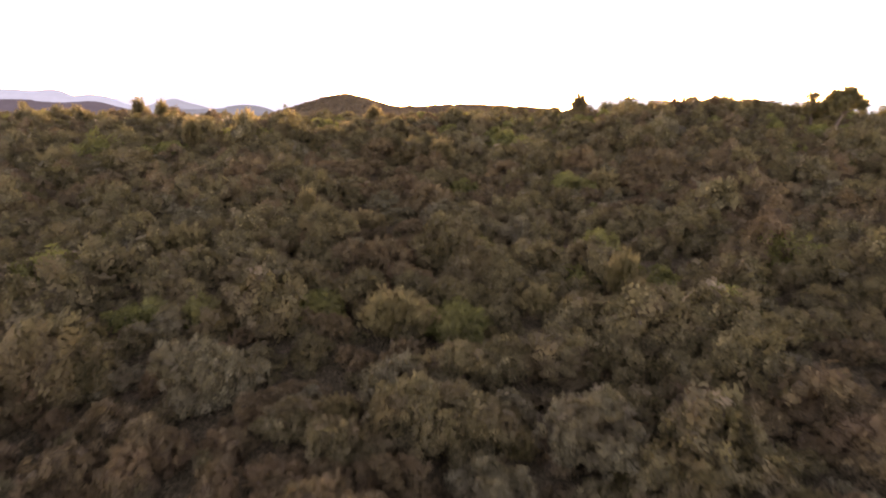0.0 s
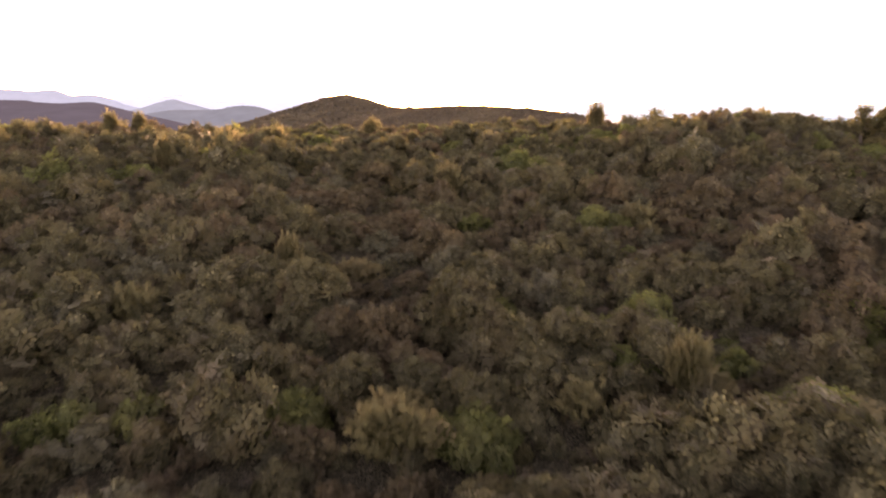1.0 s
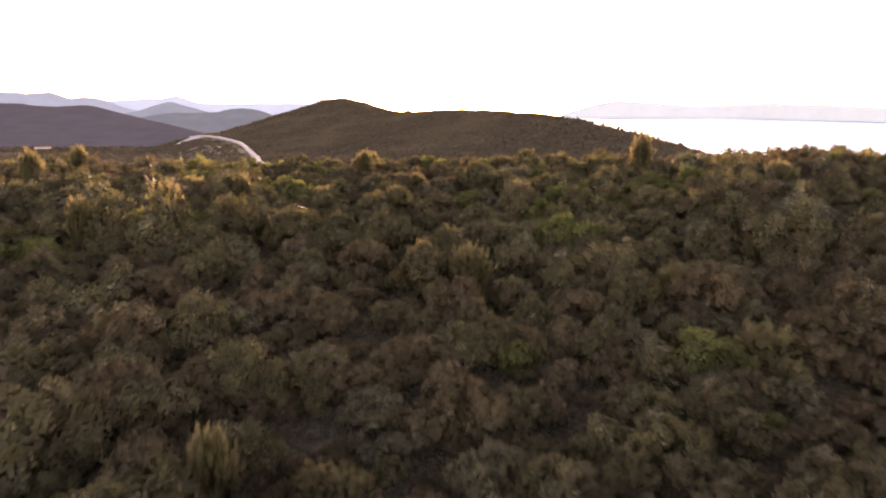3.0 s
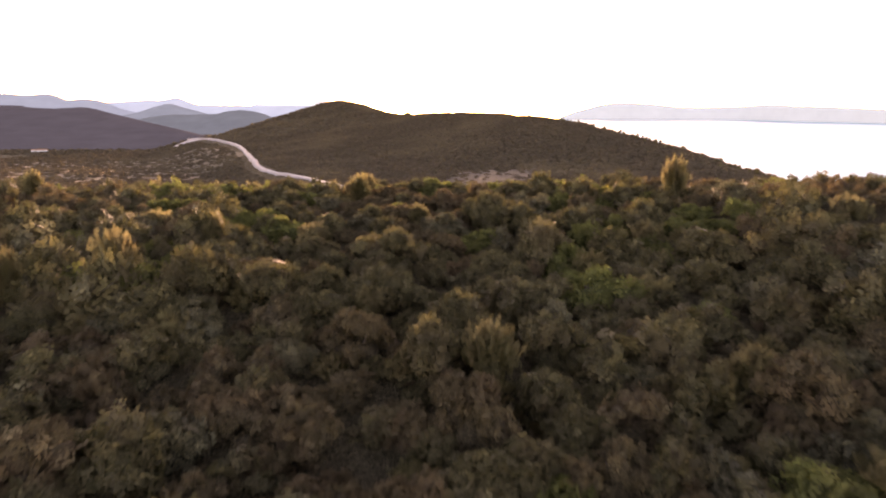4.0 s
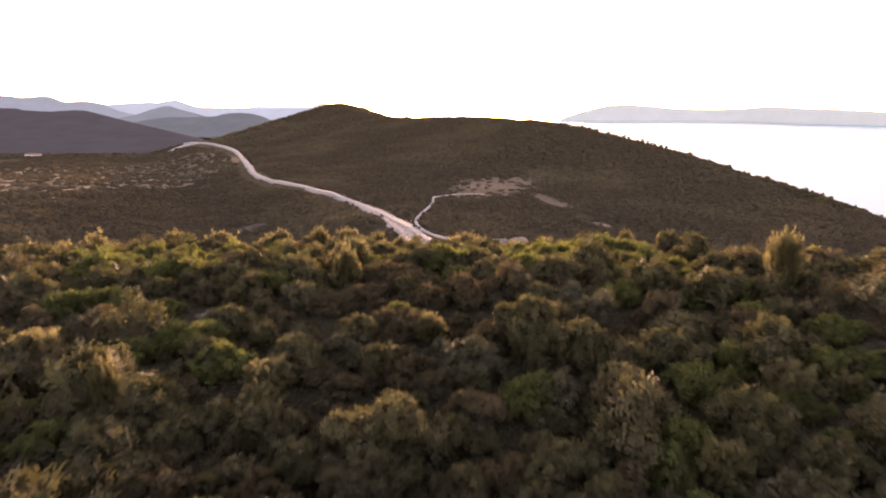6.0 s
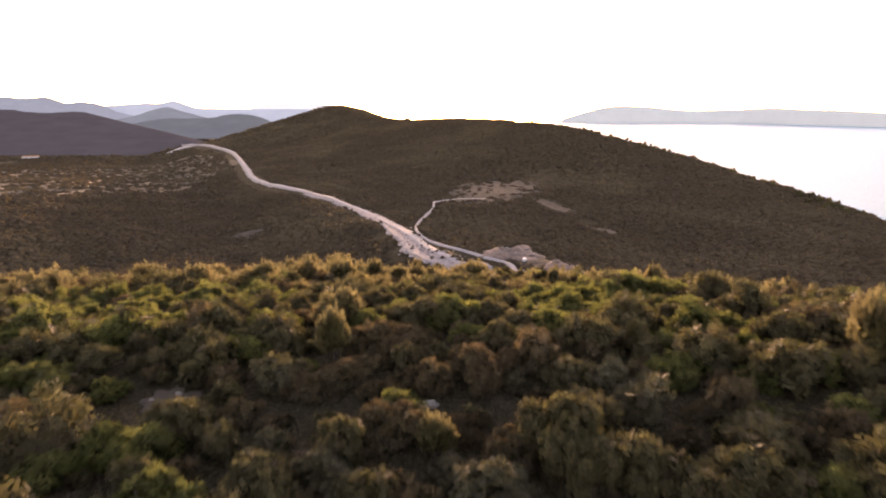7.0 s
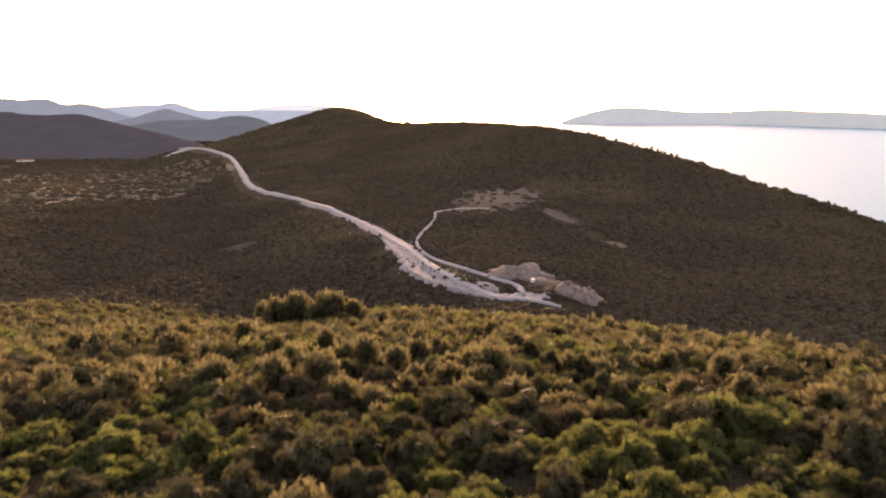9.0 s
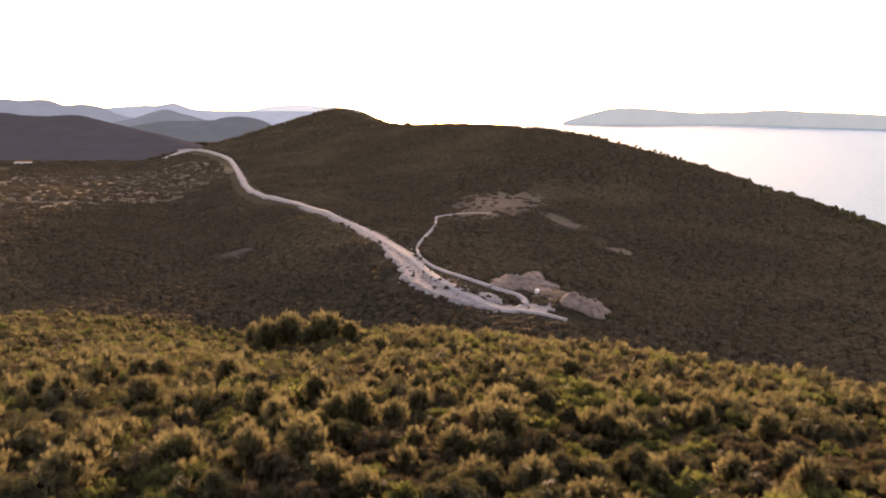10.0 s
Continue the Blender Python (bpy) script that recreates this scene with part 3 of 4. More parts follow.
def shrub(kind, variant, level=0):
    """One plant, a metre in radius: its trunk and its crown."""
    mat, _, _, name, label, category = KINDS[kind]
    ob = tagged(new(name), label, category, group="shrubs of the hillside")
    tall, spread = (1.0, 0.06) if kind == "pine" else (0.75, 0.5)
    new("trunk", stems_mesh("trunk", variant, tall, spread)).parent = ob
    new("crown", crown_mesh("crown", *crown(kind, level, variant), mat, MASS[kind])).parent = ob
    return ob


rng = np.random.RandomState(42)


def scatter(x0, x1, y0, y1, step, keep):
    nx, ny = int((x1 - x0) / step), int((y1 - y0) / step)
    X, Y = np.meshgrid(np.arange(nx), np.arange(ny), indexing="ij")
    X = x0 + (X + 0.5 * (Y % 2) + 0.85 * (rng.rand(nx, ny) - 0.5)) * step
    Y = y0 + (Y + 0.85 * (rng.rand(nx, ny) - 0.5)) * step
    X, Y = X.ravel(), Y.ravel()
    ok = keep(X, Y)
    return X[ok], Y[ok]


def near_keep(x, y):
    wide = np.where(y < 112, 0.72 * y + 9, 0.72 * (y - 40) + 9)
    gap = np.sin(x * 0.23 + 1.0) * np.sin(y * 0.19 + 0.5) + 0.5 * np.sin(x * 0.5 - y * 0.41)
    return (np.abs(x + 3) < wide) & ((gap < 1.40) | (y < 60))


PLACED = [  # kind, x, y, radius, height of its top
    ("pine", -24.3, 78.8, 1.7, -0.3), ("pine", -20.8, 87.4, 1.0, -0.7), ("pine", -30.4, 76.9, 1.2, -1.2), ("pine", -44, 93, 1.3, 1.3),
    ("pine", -46, 105, 1.2, 1.0), ("pine", 21.7, 105, 1.5, 2.4), ("oak", -20.4, 112, 1.8, -0.9), ("pine", -11, 50, 1.0, -6.3),
    ("pine", 10.7, 36.8, 1.1, -8.2), ("pine", -0.3, 68.8, 1.6, -3.3), ("pine", -12, 109, 1.2, 0.1), ("oak", 42.4, 89, 1.5, 0.9),
    ("sage", -11.1, 27.7, 2.2, -10.6), ("sage", -1.8, 26.5, 2.0, -11.0), ("sage", 6.1, 23.2, 2.1, -11.6), ("pine", -12.4, 115.6, 2.0, -0.4),
    ("oak", -21.3, 115.4, 1.9, -1.0), ("sage", 0.1, 50.4, 1.9, -7.4), ("pine", 18.9, 136.5, 1.2, -3.5), ("oak", 20.6, 125.4, 1.8, -1.6),
]
CREST_OAKS = [  # dark shrubs of the crest: x, y, radius, height of the top
    (-21.0, 112.5, 1.27, -0.9), (3.2, 103.7, 1.94, -1.5), (2.1, 99.2, 1.59, -1.7), (-0.9, 109.8, 1.66, -1.1),
    (1.1, 96.4, 2.28, -0.6), (4.2, 93.7, 1.89, -0.9), (10.2, 94.9, 2.3, -1.4), (-12.9, 93.3, 2.17, -1.8), (-3.5, 81.9, 1.19, -3.4),
    (-18.2, 98.7, 1.82, -1.6),
]
SLOPE_OAKS = [  # dark shrubs of the sunny slope: x, y, radius, height of the top
    (-5.5, 174.2, 1.36, -13.6), (0.2, 174.6, 1.18, -14.4), (4.8, 161.2, 1.5, -10.5), (6.5, 155.4, 1.23, -9.0), (2.7, 145.4, 1.29, -6.7),
    (9.2, 151.7, 1.46, -8.2), (8.6, 140.8, 1.7, -5.8), (11.2, 141.0, 1.98, -5.9), (22.3, 166.1, 1.88, -13.2), (19.8, 149.1, 2.07, -8.9),
    (31.5, 159.9, 2.21, -11.9), (40.3, 167.3, 1.89, -15.2), (44.4, 169.6, 1.76, -15.4), (34.4, 155.3, 1.61, -10.8), (23.5, 140.8, 1.63, -7.2),
    (21.0, 143.0, 1.24, -7.0), (24.9, 138.9, 1.6, -6.7), (3.2, 140.9, 1.9, -5.9), (-2.6, 137.6, 1.75, -5.4), (-43.5, 154.8, 2.07, -9.3),
    (-37.7, 160.2, 1.43, -11.4), (-33.6, 155.3, 1.15, -10.5), (-15.3, 149.2, 1.24, -7.9), (-21.3, 136.0, 1.39, -4.4),
]
SLOPE_MASTIC = [  # bright green shrubs: x, y, radius, height of the top
    (-12.2, 139.6, 2.13, -6.1), (-19.3, 142.3, 0.75, -7.0), (-8.9, 136.5, 1.51, -5.6), (1.1, 147.6, 1.07, -8.1), (11.0, 147.9, 1.67, -8.8),
    (19.5, 138.4, 1.51, -6.6), (32.5, 174.1, 1.72, -16.3), (-25.4, 136.2, 1.84, -5.7), (-27.0, 156.2, 1.92, -10.3), (-7.1, 100.1, 1.6, -1.6),
    (3.9, 111.1, 1.17, -1.2), (12.3, 99.4, 0.98, -2.0), (13.5, 108.8, 1.59, -1.8), (17.6, 104.1, 1.71, -0.7), (-18.0, 111.5, 1.21, -2.6),
    (-24.4, 103.3, 1.27, -2.3), (-21.4, 96.5, 1.56, -1.9), (20.5, 91.0, 2.34, -1.8), (19.9, 95.2, 1.6, -1.3), (-28.7, 104.3, 1.87, -1.6),
]
CREST_PINES = [  # young pines: x, y, radius, height of the top
    (-17.1, 144.5, 2.34, -4.8), (-14.3, 156.5, 1.63, -7.6), (-8.7, 166.0, 1.4, -9.9), (-18.3, 212.1, 2.29, -22.5), (-35.7, 180.2, 1.98, -13.8),
    (-25.6, 160.4, 1.79, -8.8), (-20.5, 165.7, 1.71, -9.9), (-20.7, 142.2, 1.5, -4.2), (-25.8, 142.1, 1.29, -4.5), (-10.7, 154.6, 1.49, -8.0),
    (-0.5, 151.2, 2.5, -6.7), (-4.7, 148.0, 1.86, -7.6), (-1.9, 146.6, 1.82, -7.3), (5.0, 140.5, 1.08, -5.9), (4.3, 136.2, 1.96, -5.3),
    (1.9, 179.6, 1.67, -13.6),
]
SLOPE_PINES = [  # young pines of the sunny slope: x, y, radius, height of the top
    (20.2, 156.9, 1.49, -9.5), (24.2, 151.6, 1.59, -7.8), (15.7, 140.3, 1.51, -5.5), (31.1, 182.3, 1.86, -16.9), (-34.1, 143.7, 1.68, -5.3),
    (-55.6, 171.0, 1.76, -12.1), (-51.4, 168.7, 2.1, -11.2), (-41.0, 166.9, 2.34, -10.8), (-41.9, 149.2, 2.23, -7.9), (-26.7, 142.0, 2.5, -5.1),
    (-32.8, 138.7, 2.5, -4.1), (17.3, 178.8, 1.28, -15.9), (-13.0, 114.1, 1.45, -0.9), (8.6, 109.0, 0.87, -0.8), (25.8, 136.3, 2.19, -4.6),
    (-5.0, 96.8, 1.05, -1.5),
]
PINE_CLUMP = [  # a dense clump of young pines: x, y, radius, height of the top
    (-47, 229, 2.6, -25.6), (-43.5, 227, 3.2, -23.8), (-39, 229, 3.2, -23.0), (-35, 226, 2.8, -25.0), (-30.5, 228, 3.3, -22.9),
    (-26, 228, 2.5, -24.8), (-41, 233, 3.0, -24.2), (-33.5, 232, 3.0, -24.0), (-45, 223, 2.0, -27.4), (-28.5, 223.5, 2.0, -26.8),
]
PALE_SHRUBS = [  # pale-leaved shrubs: x, y, radius, height of the top
    (-16.3, 28.5, 1.54, -12.4), (-6.5, 26.3, 1.2, -12.5), (9.4, 24.0, 1.28, -12.7), (16.9, 29.5, 1.43, -12.1), (2.8, 25.4, 1.27, -12.4), (5.3, 48.2, 1.03, -8.4),
    (-4.2, 53.2, 1.3, -8.4), (0.8, 80.6, 1.1, -4.3), (16.1, 63.4, 1.2, -6.1), (-31.0, 67.4, 2.13, -5.1), (13.7, 45.7, 1.09, -9.7),
]
for kind, rows in (("pine", PINE_CLUMP), ("sage", PALE_SHRUBS), ("oak", CREST_OAKS), ("oak", SLOPE_OAKS), ("mastic", SLOPE_MASTIC),
                   ("pine", CREST_PINES), ("pine", SLOPE_PINES)):
    PLACED += [(kind, *row) for row in rows]
PX, PY = scatter(-130, 130, 14, 103, 2.3, near_keep)
FX, FY = scatter(-220, 130, 103, 345, 2.05, lambda x, y: near_keep(x, y) & ((y < 262) | (x < -30 - 0.5 * (y - 262))))
PX, PY = np.concatenate([PX, FX]), np.concatenate([PY, FY])
free = np.ones(len(PX), bool)
for _, x, y, r, _ in PLACED:
    free &= np.hypot(PX - x, PY - y) > 0.85 * r + 0.2
free &= ((PX + 20.5) / 2.2) ** 2 + ((PY - 102.5) / 2.8) ** 2 > 1
PX, PY = PX[free], PY[free]


def choose(x, y):
    """Which kind of plant grows at a place."""
    a = np.sin(x * 0.17 + 0.7 * np.sin(y * 0.11)) + np.sin(y * 0.15 + 2.0) + 1.3 * rng.randn(len(x))
    far_side = y > 106
    kind = np.where(a < np.where(far_side, -1.1, -0.5), "heath", np.where(a < np.where(far_side, np.where(y < 155, 0.40, 0.75), np.where(y > 88, 1.3, 2.9)), "oak", "mastic"))
    kind = np.where((rng.rand(len(x)) < 0.05) & ~far_side, "sage", kind)
    pine = rng.rand(len(x)) < np.where(far_side, np.where(y > 160, 0.24, 0.13), 0.08)
    return np.where(pine & ((y < 94) | (y > 130)), "pine", kind)


PK = choose(PX, PY)
PR = np.where(PY < 118, 1.52, 1.18) * np.exp(np.where(PK == "pine", 0.42, 0.32) * rng.randn(len(PX)))
PR = np.clip(np.where(PK == "heath", 0.88, 1.0) * PR, 0.6, 2.5)
PR = np.where((PK == "pine") & (PY < 103), 0.75, 1.0) * np.where((PY > 94) & (PY < 122), 0.85, 1.0) * PR
PR = np.where((np.abs(PX - 41) < 12) & (np.abs(PY - 92) < 14), np.minimum(PR, 1.15), PR)
PR = np.where((np.abs(PX + 36) < 15) & (np.abs(PY - 212) < 14), 0.65 * PR, PR)
PR = np.where(PK == "pine", np.minimum(PR, 1.75), PR)
PT = rng.rand(len(PX)) * 6.28
PV = rng.randint(0, VARIANTS, len(PX))
PS = np.where(PK == "pine", np.where(PY < 103, 0.68, 0.95), 0.85) + 0.4 * rng.rand(len(PX))
PZ = land(PX, PY) - 0.12
TALLER = [  # plants that stand out above the scrub of the sunny slope: kind, x, y, radius, height of the top
    ("pine", -39.3, 139.7, 1.5, -4.2), ("pine", -15.1, 161.4, 1.45, -9.3), ("pine", -8.5, 161.4, 1.8, -9.9), ("pine", -29.8, 172.9, 1.6, -12.6),
    ("pine", 4.3, 133.2, 1.15, -4.9), ("pine", 0.4, 158.5, 2.1, -8.6), ("pine", 23.0, 162.7, 1.55, -11.0), ("pine", 19.8, 136.7, 1.1, -5.0),
    ("pine", 12.9, 188.3, 1.7, -17.3), ("pine", -46.5, 183.9, 2.2, -15.3), ("pine", -50.5, 185.5, 2.2, -15.9), ("oak", -30.6, 132.0, 1.65, -4.2),
    ("oak", 7.4, 133.5, 1.0, -5.2), ("oak", 29.4, 145.2, 1.2, -8.0), ("oak", 4.2, 169.6, 1.7, -12.7),
]
free = np.ones(len(PX), bool)
for _, x, y, r, _ in TALLER:
    free &= np.hypot(PX - x, PY - y) > 0.85 * r + 0.2
PX, PY, PZ, PK, PR, PT, PV, PS = (a[free] for a in (PX, PY, PZ, PK, PR, PT, PV, PS))
PLACED += TALLER


def grown(name, label, mat, level, kind, x, y, z, r, turn, variant, stretch):
    """All plants of one kind in one stretch of the slope, as one mesh."""
    vs, fs, cv, cf = [], [], [], []
    nv = ncv = 0
    for v in range(VARIANTS):
        sel = np.where(variant == v)[0]
        if not len(sel):
            continue
        leaves, core_v, core_f = crown(kind, level, v)
        c, s = np.cos(turn[sel])[:, None], np.sin(turn[sel])[:, None]
        for pts, bag in ((leaves, vs), (core_v, cv)):
            X = (pts[None, :, 0] * c - pts[None, :, 1] * s) * r[sel][:, None] + x[sel][:, None]
            Y = (pts[None, :, 0] * s + pts[None, :, 1] * c) * r[sel][:, None] + y[sel][:, None]
            Z = pts[None, :, 2] * (r * stretch)[sel][:, None] + z[sel][:, None]
            bag.append(np.stack([X, Y, Z], 2).reshape(-1, 3))
        for i in range(len(sel)):
            cf.append(core_f + ncv)
            ncv += len(core_v)
    V = np.vstack(vs)
    ob = tagged(new(name, mesh_from(name, V, np.arange(len(V)).reshape(-1, 4), [mat], sprays=True)), label, "shrubs", kind="stuff")
    inside = new("inner_foliage", mesh_from("inner_foliage", np.vstack(cv), np.vstack(cf), [MASS[kind]], smooth=True))
    inside.parent = ob
    tagged(inside, kind="stuff")
    return ob


# the plants beneath the flight line are things of their own
reach = np.abs(PX + 0.06 * PY) + 0.35 * np.maximum(0, PY - 115) + 0.3 * np.maximum(0, 24 - PY)
order = np.argsort(reach)
rank = np.zeros(len(PX), int)
for kind in KINDS:
    mine = order[PK[order] == kind]
    rank[mine] = np.arange(len(mine))
order = order[rank[order] < 270][:960]
SINGLE = np.zeros(len(PX), bool)
SINGLE[order] = True
masters = {}


def planted(kind, variant, level, m, scale):
    """A plant at the pose m: the first of its kind and shape is built, the others are copies."""
    key = (kind, variant, level)
    if key not in masters:
        ob = masters[key] = shrub(kind, variant, level)
        ob.matrix_basis = m
    else:
        ob = copy_thing(masters[key], m)
    ob.scale = scale


for k, i in enumerate(order):
    m = Matrix.LocRotScale((PX[i], PY[i], PZ[i]), Euler((0, 0, PT[i])), None)
    wide = 1 + 0.18 * math.sin(9.1 * PT[i])
    planted(str(PK[i]), int(PV[i]), 0 if k < 290 else 1, m, (PR[i] * wide, PR[i] / wide, PR[i] * PS[i]))
for i, (kind, x, y, r, top) in enumerate(PLACED):
    foot = float(land(x, y)) - 0.12
    m = Matrix.LocRotScale((x, y, foot), Euler((0, 0, 1.7 * i)), None)
    planted(kind, i % VARIANTS, 0, m, (r, r, (top - foot) / (1.75 if kind == "pine" else 1.25)))

level = np.where((PY < 155) & (np.abs(PX) < np.where(PY < 103, 22, 30)), 1, np.where(PY < 165, 2, 3))
WORDS = {"oak": "grey-green oak scrub covering the hillside", "heath": "brownish heath scrub covering the hillside",
         "mastic": "bright green mastic scrub covering the hillside", "sage": "pale-leaved shrubs scattered over the hillside", "pine": "young yellow-green pines among the scrub"}
for kind in KINDS:
    for lv in (1, 2, 3):
        sel = (~SINGLE) & (PK == kind) & (level == lv)
        if sel.any():
            grown(kind + "_scrub", WORDS[kind], KINDS[kind][0], lv, kind, PX[sel], PY[sel], PZ[sel], PR[sel], PT[sel], PV[sel], PS[sel])


ux, uy = scatter(-40, 38, 16, 150, 2.2, lambda x, y: (np.abs(x + 3) < 0.72 * y + 6) & ((y < 75) | (rng.rand(len(x)) < 0.3)))
uk = np.where(rng.rand(len(ux)) < 0.6, "heath", "oak")
for kind in ("heath", "oak"):
    sel = uk == kind
    m = int(sel.sum())
    grown("undergrowth", "low brownish undergrowth between the shrubs", LEAF[kind], 3, kind, ux[sel], uy[sel], land(ux[sel], uy[sel]) - 0.1,
          0.5 + 0.35 * rng.rand(m), rng.rand(m) * 6.28, rng.randint(0, VARIANTS, m), 0.7 + 0.4 * rng.rand(m))


# ---- woods of the valley and the farther hill ----
def clump_field(name, label, x, y, size, tall, mat, sprays, seed):
    """Low crowns of trees and scrub: an uneven dome each, with a few sprays that break its outline."""
    r = np.random.RandomState(seed)
    n = len(x)
    s = (size * np.exp(np.clip(0.40 * r.randn(n), -0.9, 0.45)))[:, None]
    t = tall * np.exp(0.22 * r.randn(n))[:, None]
    foot = np.stack([x, y, land(x, y)], 1)
    dome = ICO_V[None] * (0.75 + 0.5 * r.rand(n, 12, 1)) * s[:, None] * np.concatenate([np.ones((n, 1, 2)), t[:, None]], 2) + foot[:, None]
    tri = (DOME_F[None] + 12 * np.arange(n)[:, None, None]).reshape(-1, 3)
    ob = tagged(new(name, mesh_from(name, dome.reshape(-1, 3), tri, [mat], smooth=True)), label, "woods", kind="stuff")
    d = fan(r, n * sprays)
    d[:, 2] = np.abs(d[:, 2])
    S, T = np.repeat(s, sprays, 0), np.repeat(t, sprays, 0)
    p = np.repeat(foot, sprays, 0) + d * np.hstack([S, S, T * S]) * 0.95
    along = unit(d * 0.7 + fan(r, n * sprays) * 0.7 + np.array([0, 0, 0.5])) * S * 0.30
    across = unit(np.cross(along, fan(r, n * sprays))) * S * 0.26
    V = leaf_quads(p, along, across)
    sub = new("sprays", mesh_from("sprays", V, np.arange(len(V)).reshape(-1, 4), [SPRAY]))
    sub.parent = ob
    tagged(sub, kind="stuff")
    return ob


def off_road(x, y, gap):
    clear = np.ones(len(x), bool)
    for line, room in ((ROAD[::2], gap), (TRACK[::2], 3.2), (VERGE[20::2], 7.5)):
        for px, py in line:
            far = np.maximum(0, y - 380)
            clear &= np.hypot(x - px, (y - py) * np.where(y < py, 1 / (1 + 0.004 * far), 1)) > room + 0.006 * far
    bare = np.zeros(len(x), bool)
    for cx, cy, rx, ry in ((32, 372, 15, 17), (52, 338, 9, 13), (42, 352, 9, 8), (80, 548, 10, 26), (96, 500, 7, 14), (4, 362, 12, 14), (-138, 488, 11, 7), (-352, 896, 17, 7), (100, 471, 9, 10), (-520, 1325, 32, 14), (-26, 384, 7, 15), (-40, 428, 6, 13)):
        bare |= ((x - cx) / rx) ** 2 + ((y - cy) / ry) ** 2 < 1
    return clear & ~bare


def scree_keep(x, y):
    c, s = math.cos(radians(14)), math.sin(radians(14))
    u, v = (x - 44) * c - (y - 622) * s, (x - 44) * s + (y - 622) * c
    return (np.hypot(u / 42, v / 82) > 0.92 + 0.20 * rng.randn(len(x))) | (rng.rand(len(x)) < 0.16)


def hill_keep(x, y):
    return ((land(x, y) > SEA + 1) | (x < 100)) & (np.abs(x + 6) < 0.75 * (y - 98) + 60) & (((y > 262) & (x > -30 - 0.5 * (y - 262))) | (y > 345) | (x > 125) | (x < -220)) & off_road(x, y, 8.5) & scree_keep(x, y)


def open_land(x, y):
    """The sunny grassland, where shrubs stand apart."""
    return (((x + 520) / 235) ** 2 + ((y - 830) / 330) ** 2 < 1)


def closed(x, y):
    return hill_keep(x, y) & (~open_land(x, y) | (rng.rand(len(x)) < 0.45))


hx, hy = scatter(-360, 280, 240, 450, 3.0, closed)
clump_field("valley_scrub", "dark scrub and low trees filling the valley", hx, hy, 1.9, 0.62, WOODS, 5, 5)
hx, hy = scatter(-480, 360, 450, 640, 3.6, closed)
clump_field("valley_scrub", "dark scrub and low trees filling the valley", hx, hy, 2.3, 0.55, WOODS, 4, 15)
r = np.random.RandomState(4)
k = r.randint(4, 88, 170)
side = np.gradient(VERGE, axis=0)[k]
side = np.stack([side[:, 1], -side[:, 0]], 1) / np.linalg.norm(side, axis=1)[:, None]
hx, hy = (VERGE[k] - side * (np.where(r.rand(170) < 0.75, 5.0, -3.6) + 1.6 * r.randn(170))[:, None] + r.randn(170, 2)).T
clump_field("verge_scrub", "small dark scrub along the gravel spoil", hx, hy, 1.0, 0.9, WOODS, 4, 8)
hx, hy = scatter(-760, 420, 640, 1260, 5.6, closed)
clump_field("hill_woods", "dark woods on the slope of the farther hill", hx, hy, 3.5, 0.48, WOODS, 3, 6)
hx, hy = scatter(-1100, 300, 1260, 1900, 10.5, hill_keep)
clump_field("distant_woods", "dark woods on the distant hillside", hx, hy, 6.0, 0.36, WOODS, 2, 7)


def outer_keep(x, y):
    return ~((np.abs(x + 3) < np.where(y < 112, 0.72 * y + 9, 0.72 * (y - 40) + 9)) & (y > 14)) & ((y < 240) | ~hill_keep(x, y)) & (land(x, y) > SEA + 2)


ox, oy = scatter(-112, 112, -40, 205, 5.0, outer_keep)
ok = np.where(rng.rand(len(ox)) < 0.6, "oak", "heath")
for kind in ("oak", "heath"):
    sel = ok == kind
    m = int(sel.sum())
    grown("outer_scrub", WORDS[kind], LEAF[kind], 3, kind, ox[sel], oy[sel], land(ox[sel], oy[sel]) - 0.1,
          2.0 + 1.1 * rng.rand(m), rng.rand(m) * 6.28, rng.randint(0, VARIANTS, m), 0.8 + 0.3 * rng.rand(m))



k = np.random.RandomState(12).randint(24, 82, 150)
rx, ry = RIDGE[k, 0] + np.random.RandomState(13).randn(150) * 9, RIDGE[k, 1] + np.random.RandomState(14).randn(150) * 9
grown("ridge_pines", "scattered pines along the crest of the farther hill", TREE, 3, "pine", rx, ry, land(rx, ry) - 0.3, 1.3 + 1.2 * np.random.RandomState(15).rand(150),
      rx, np.arange(150) % VARIANTS, 1.0 + 0.5 * np.random.RandomState(16).rand(150))


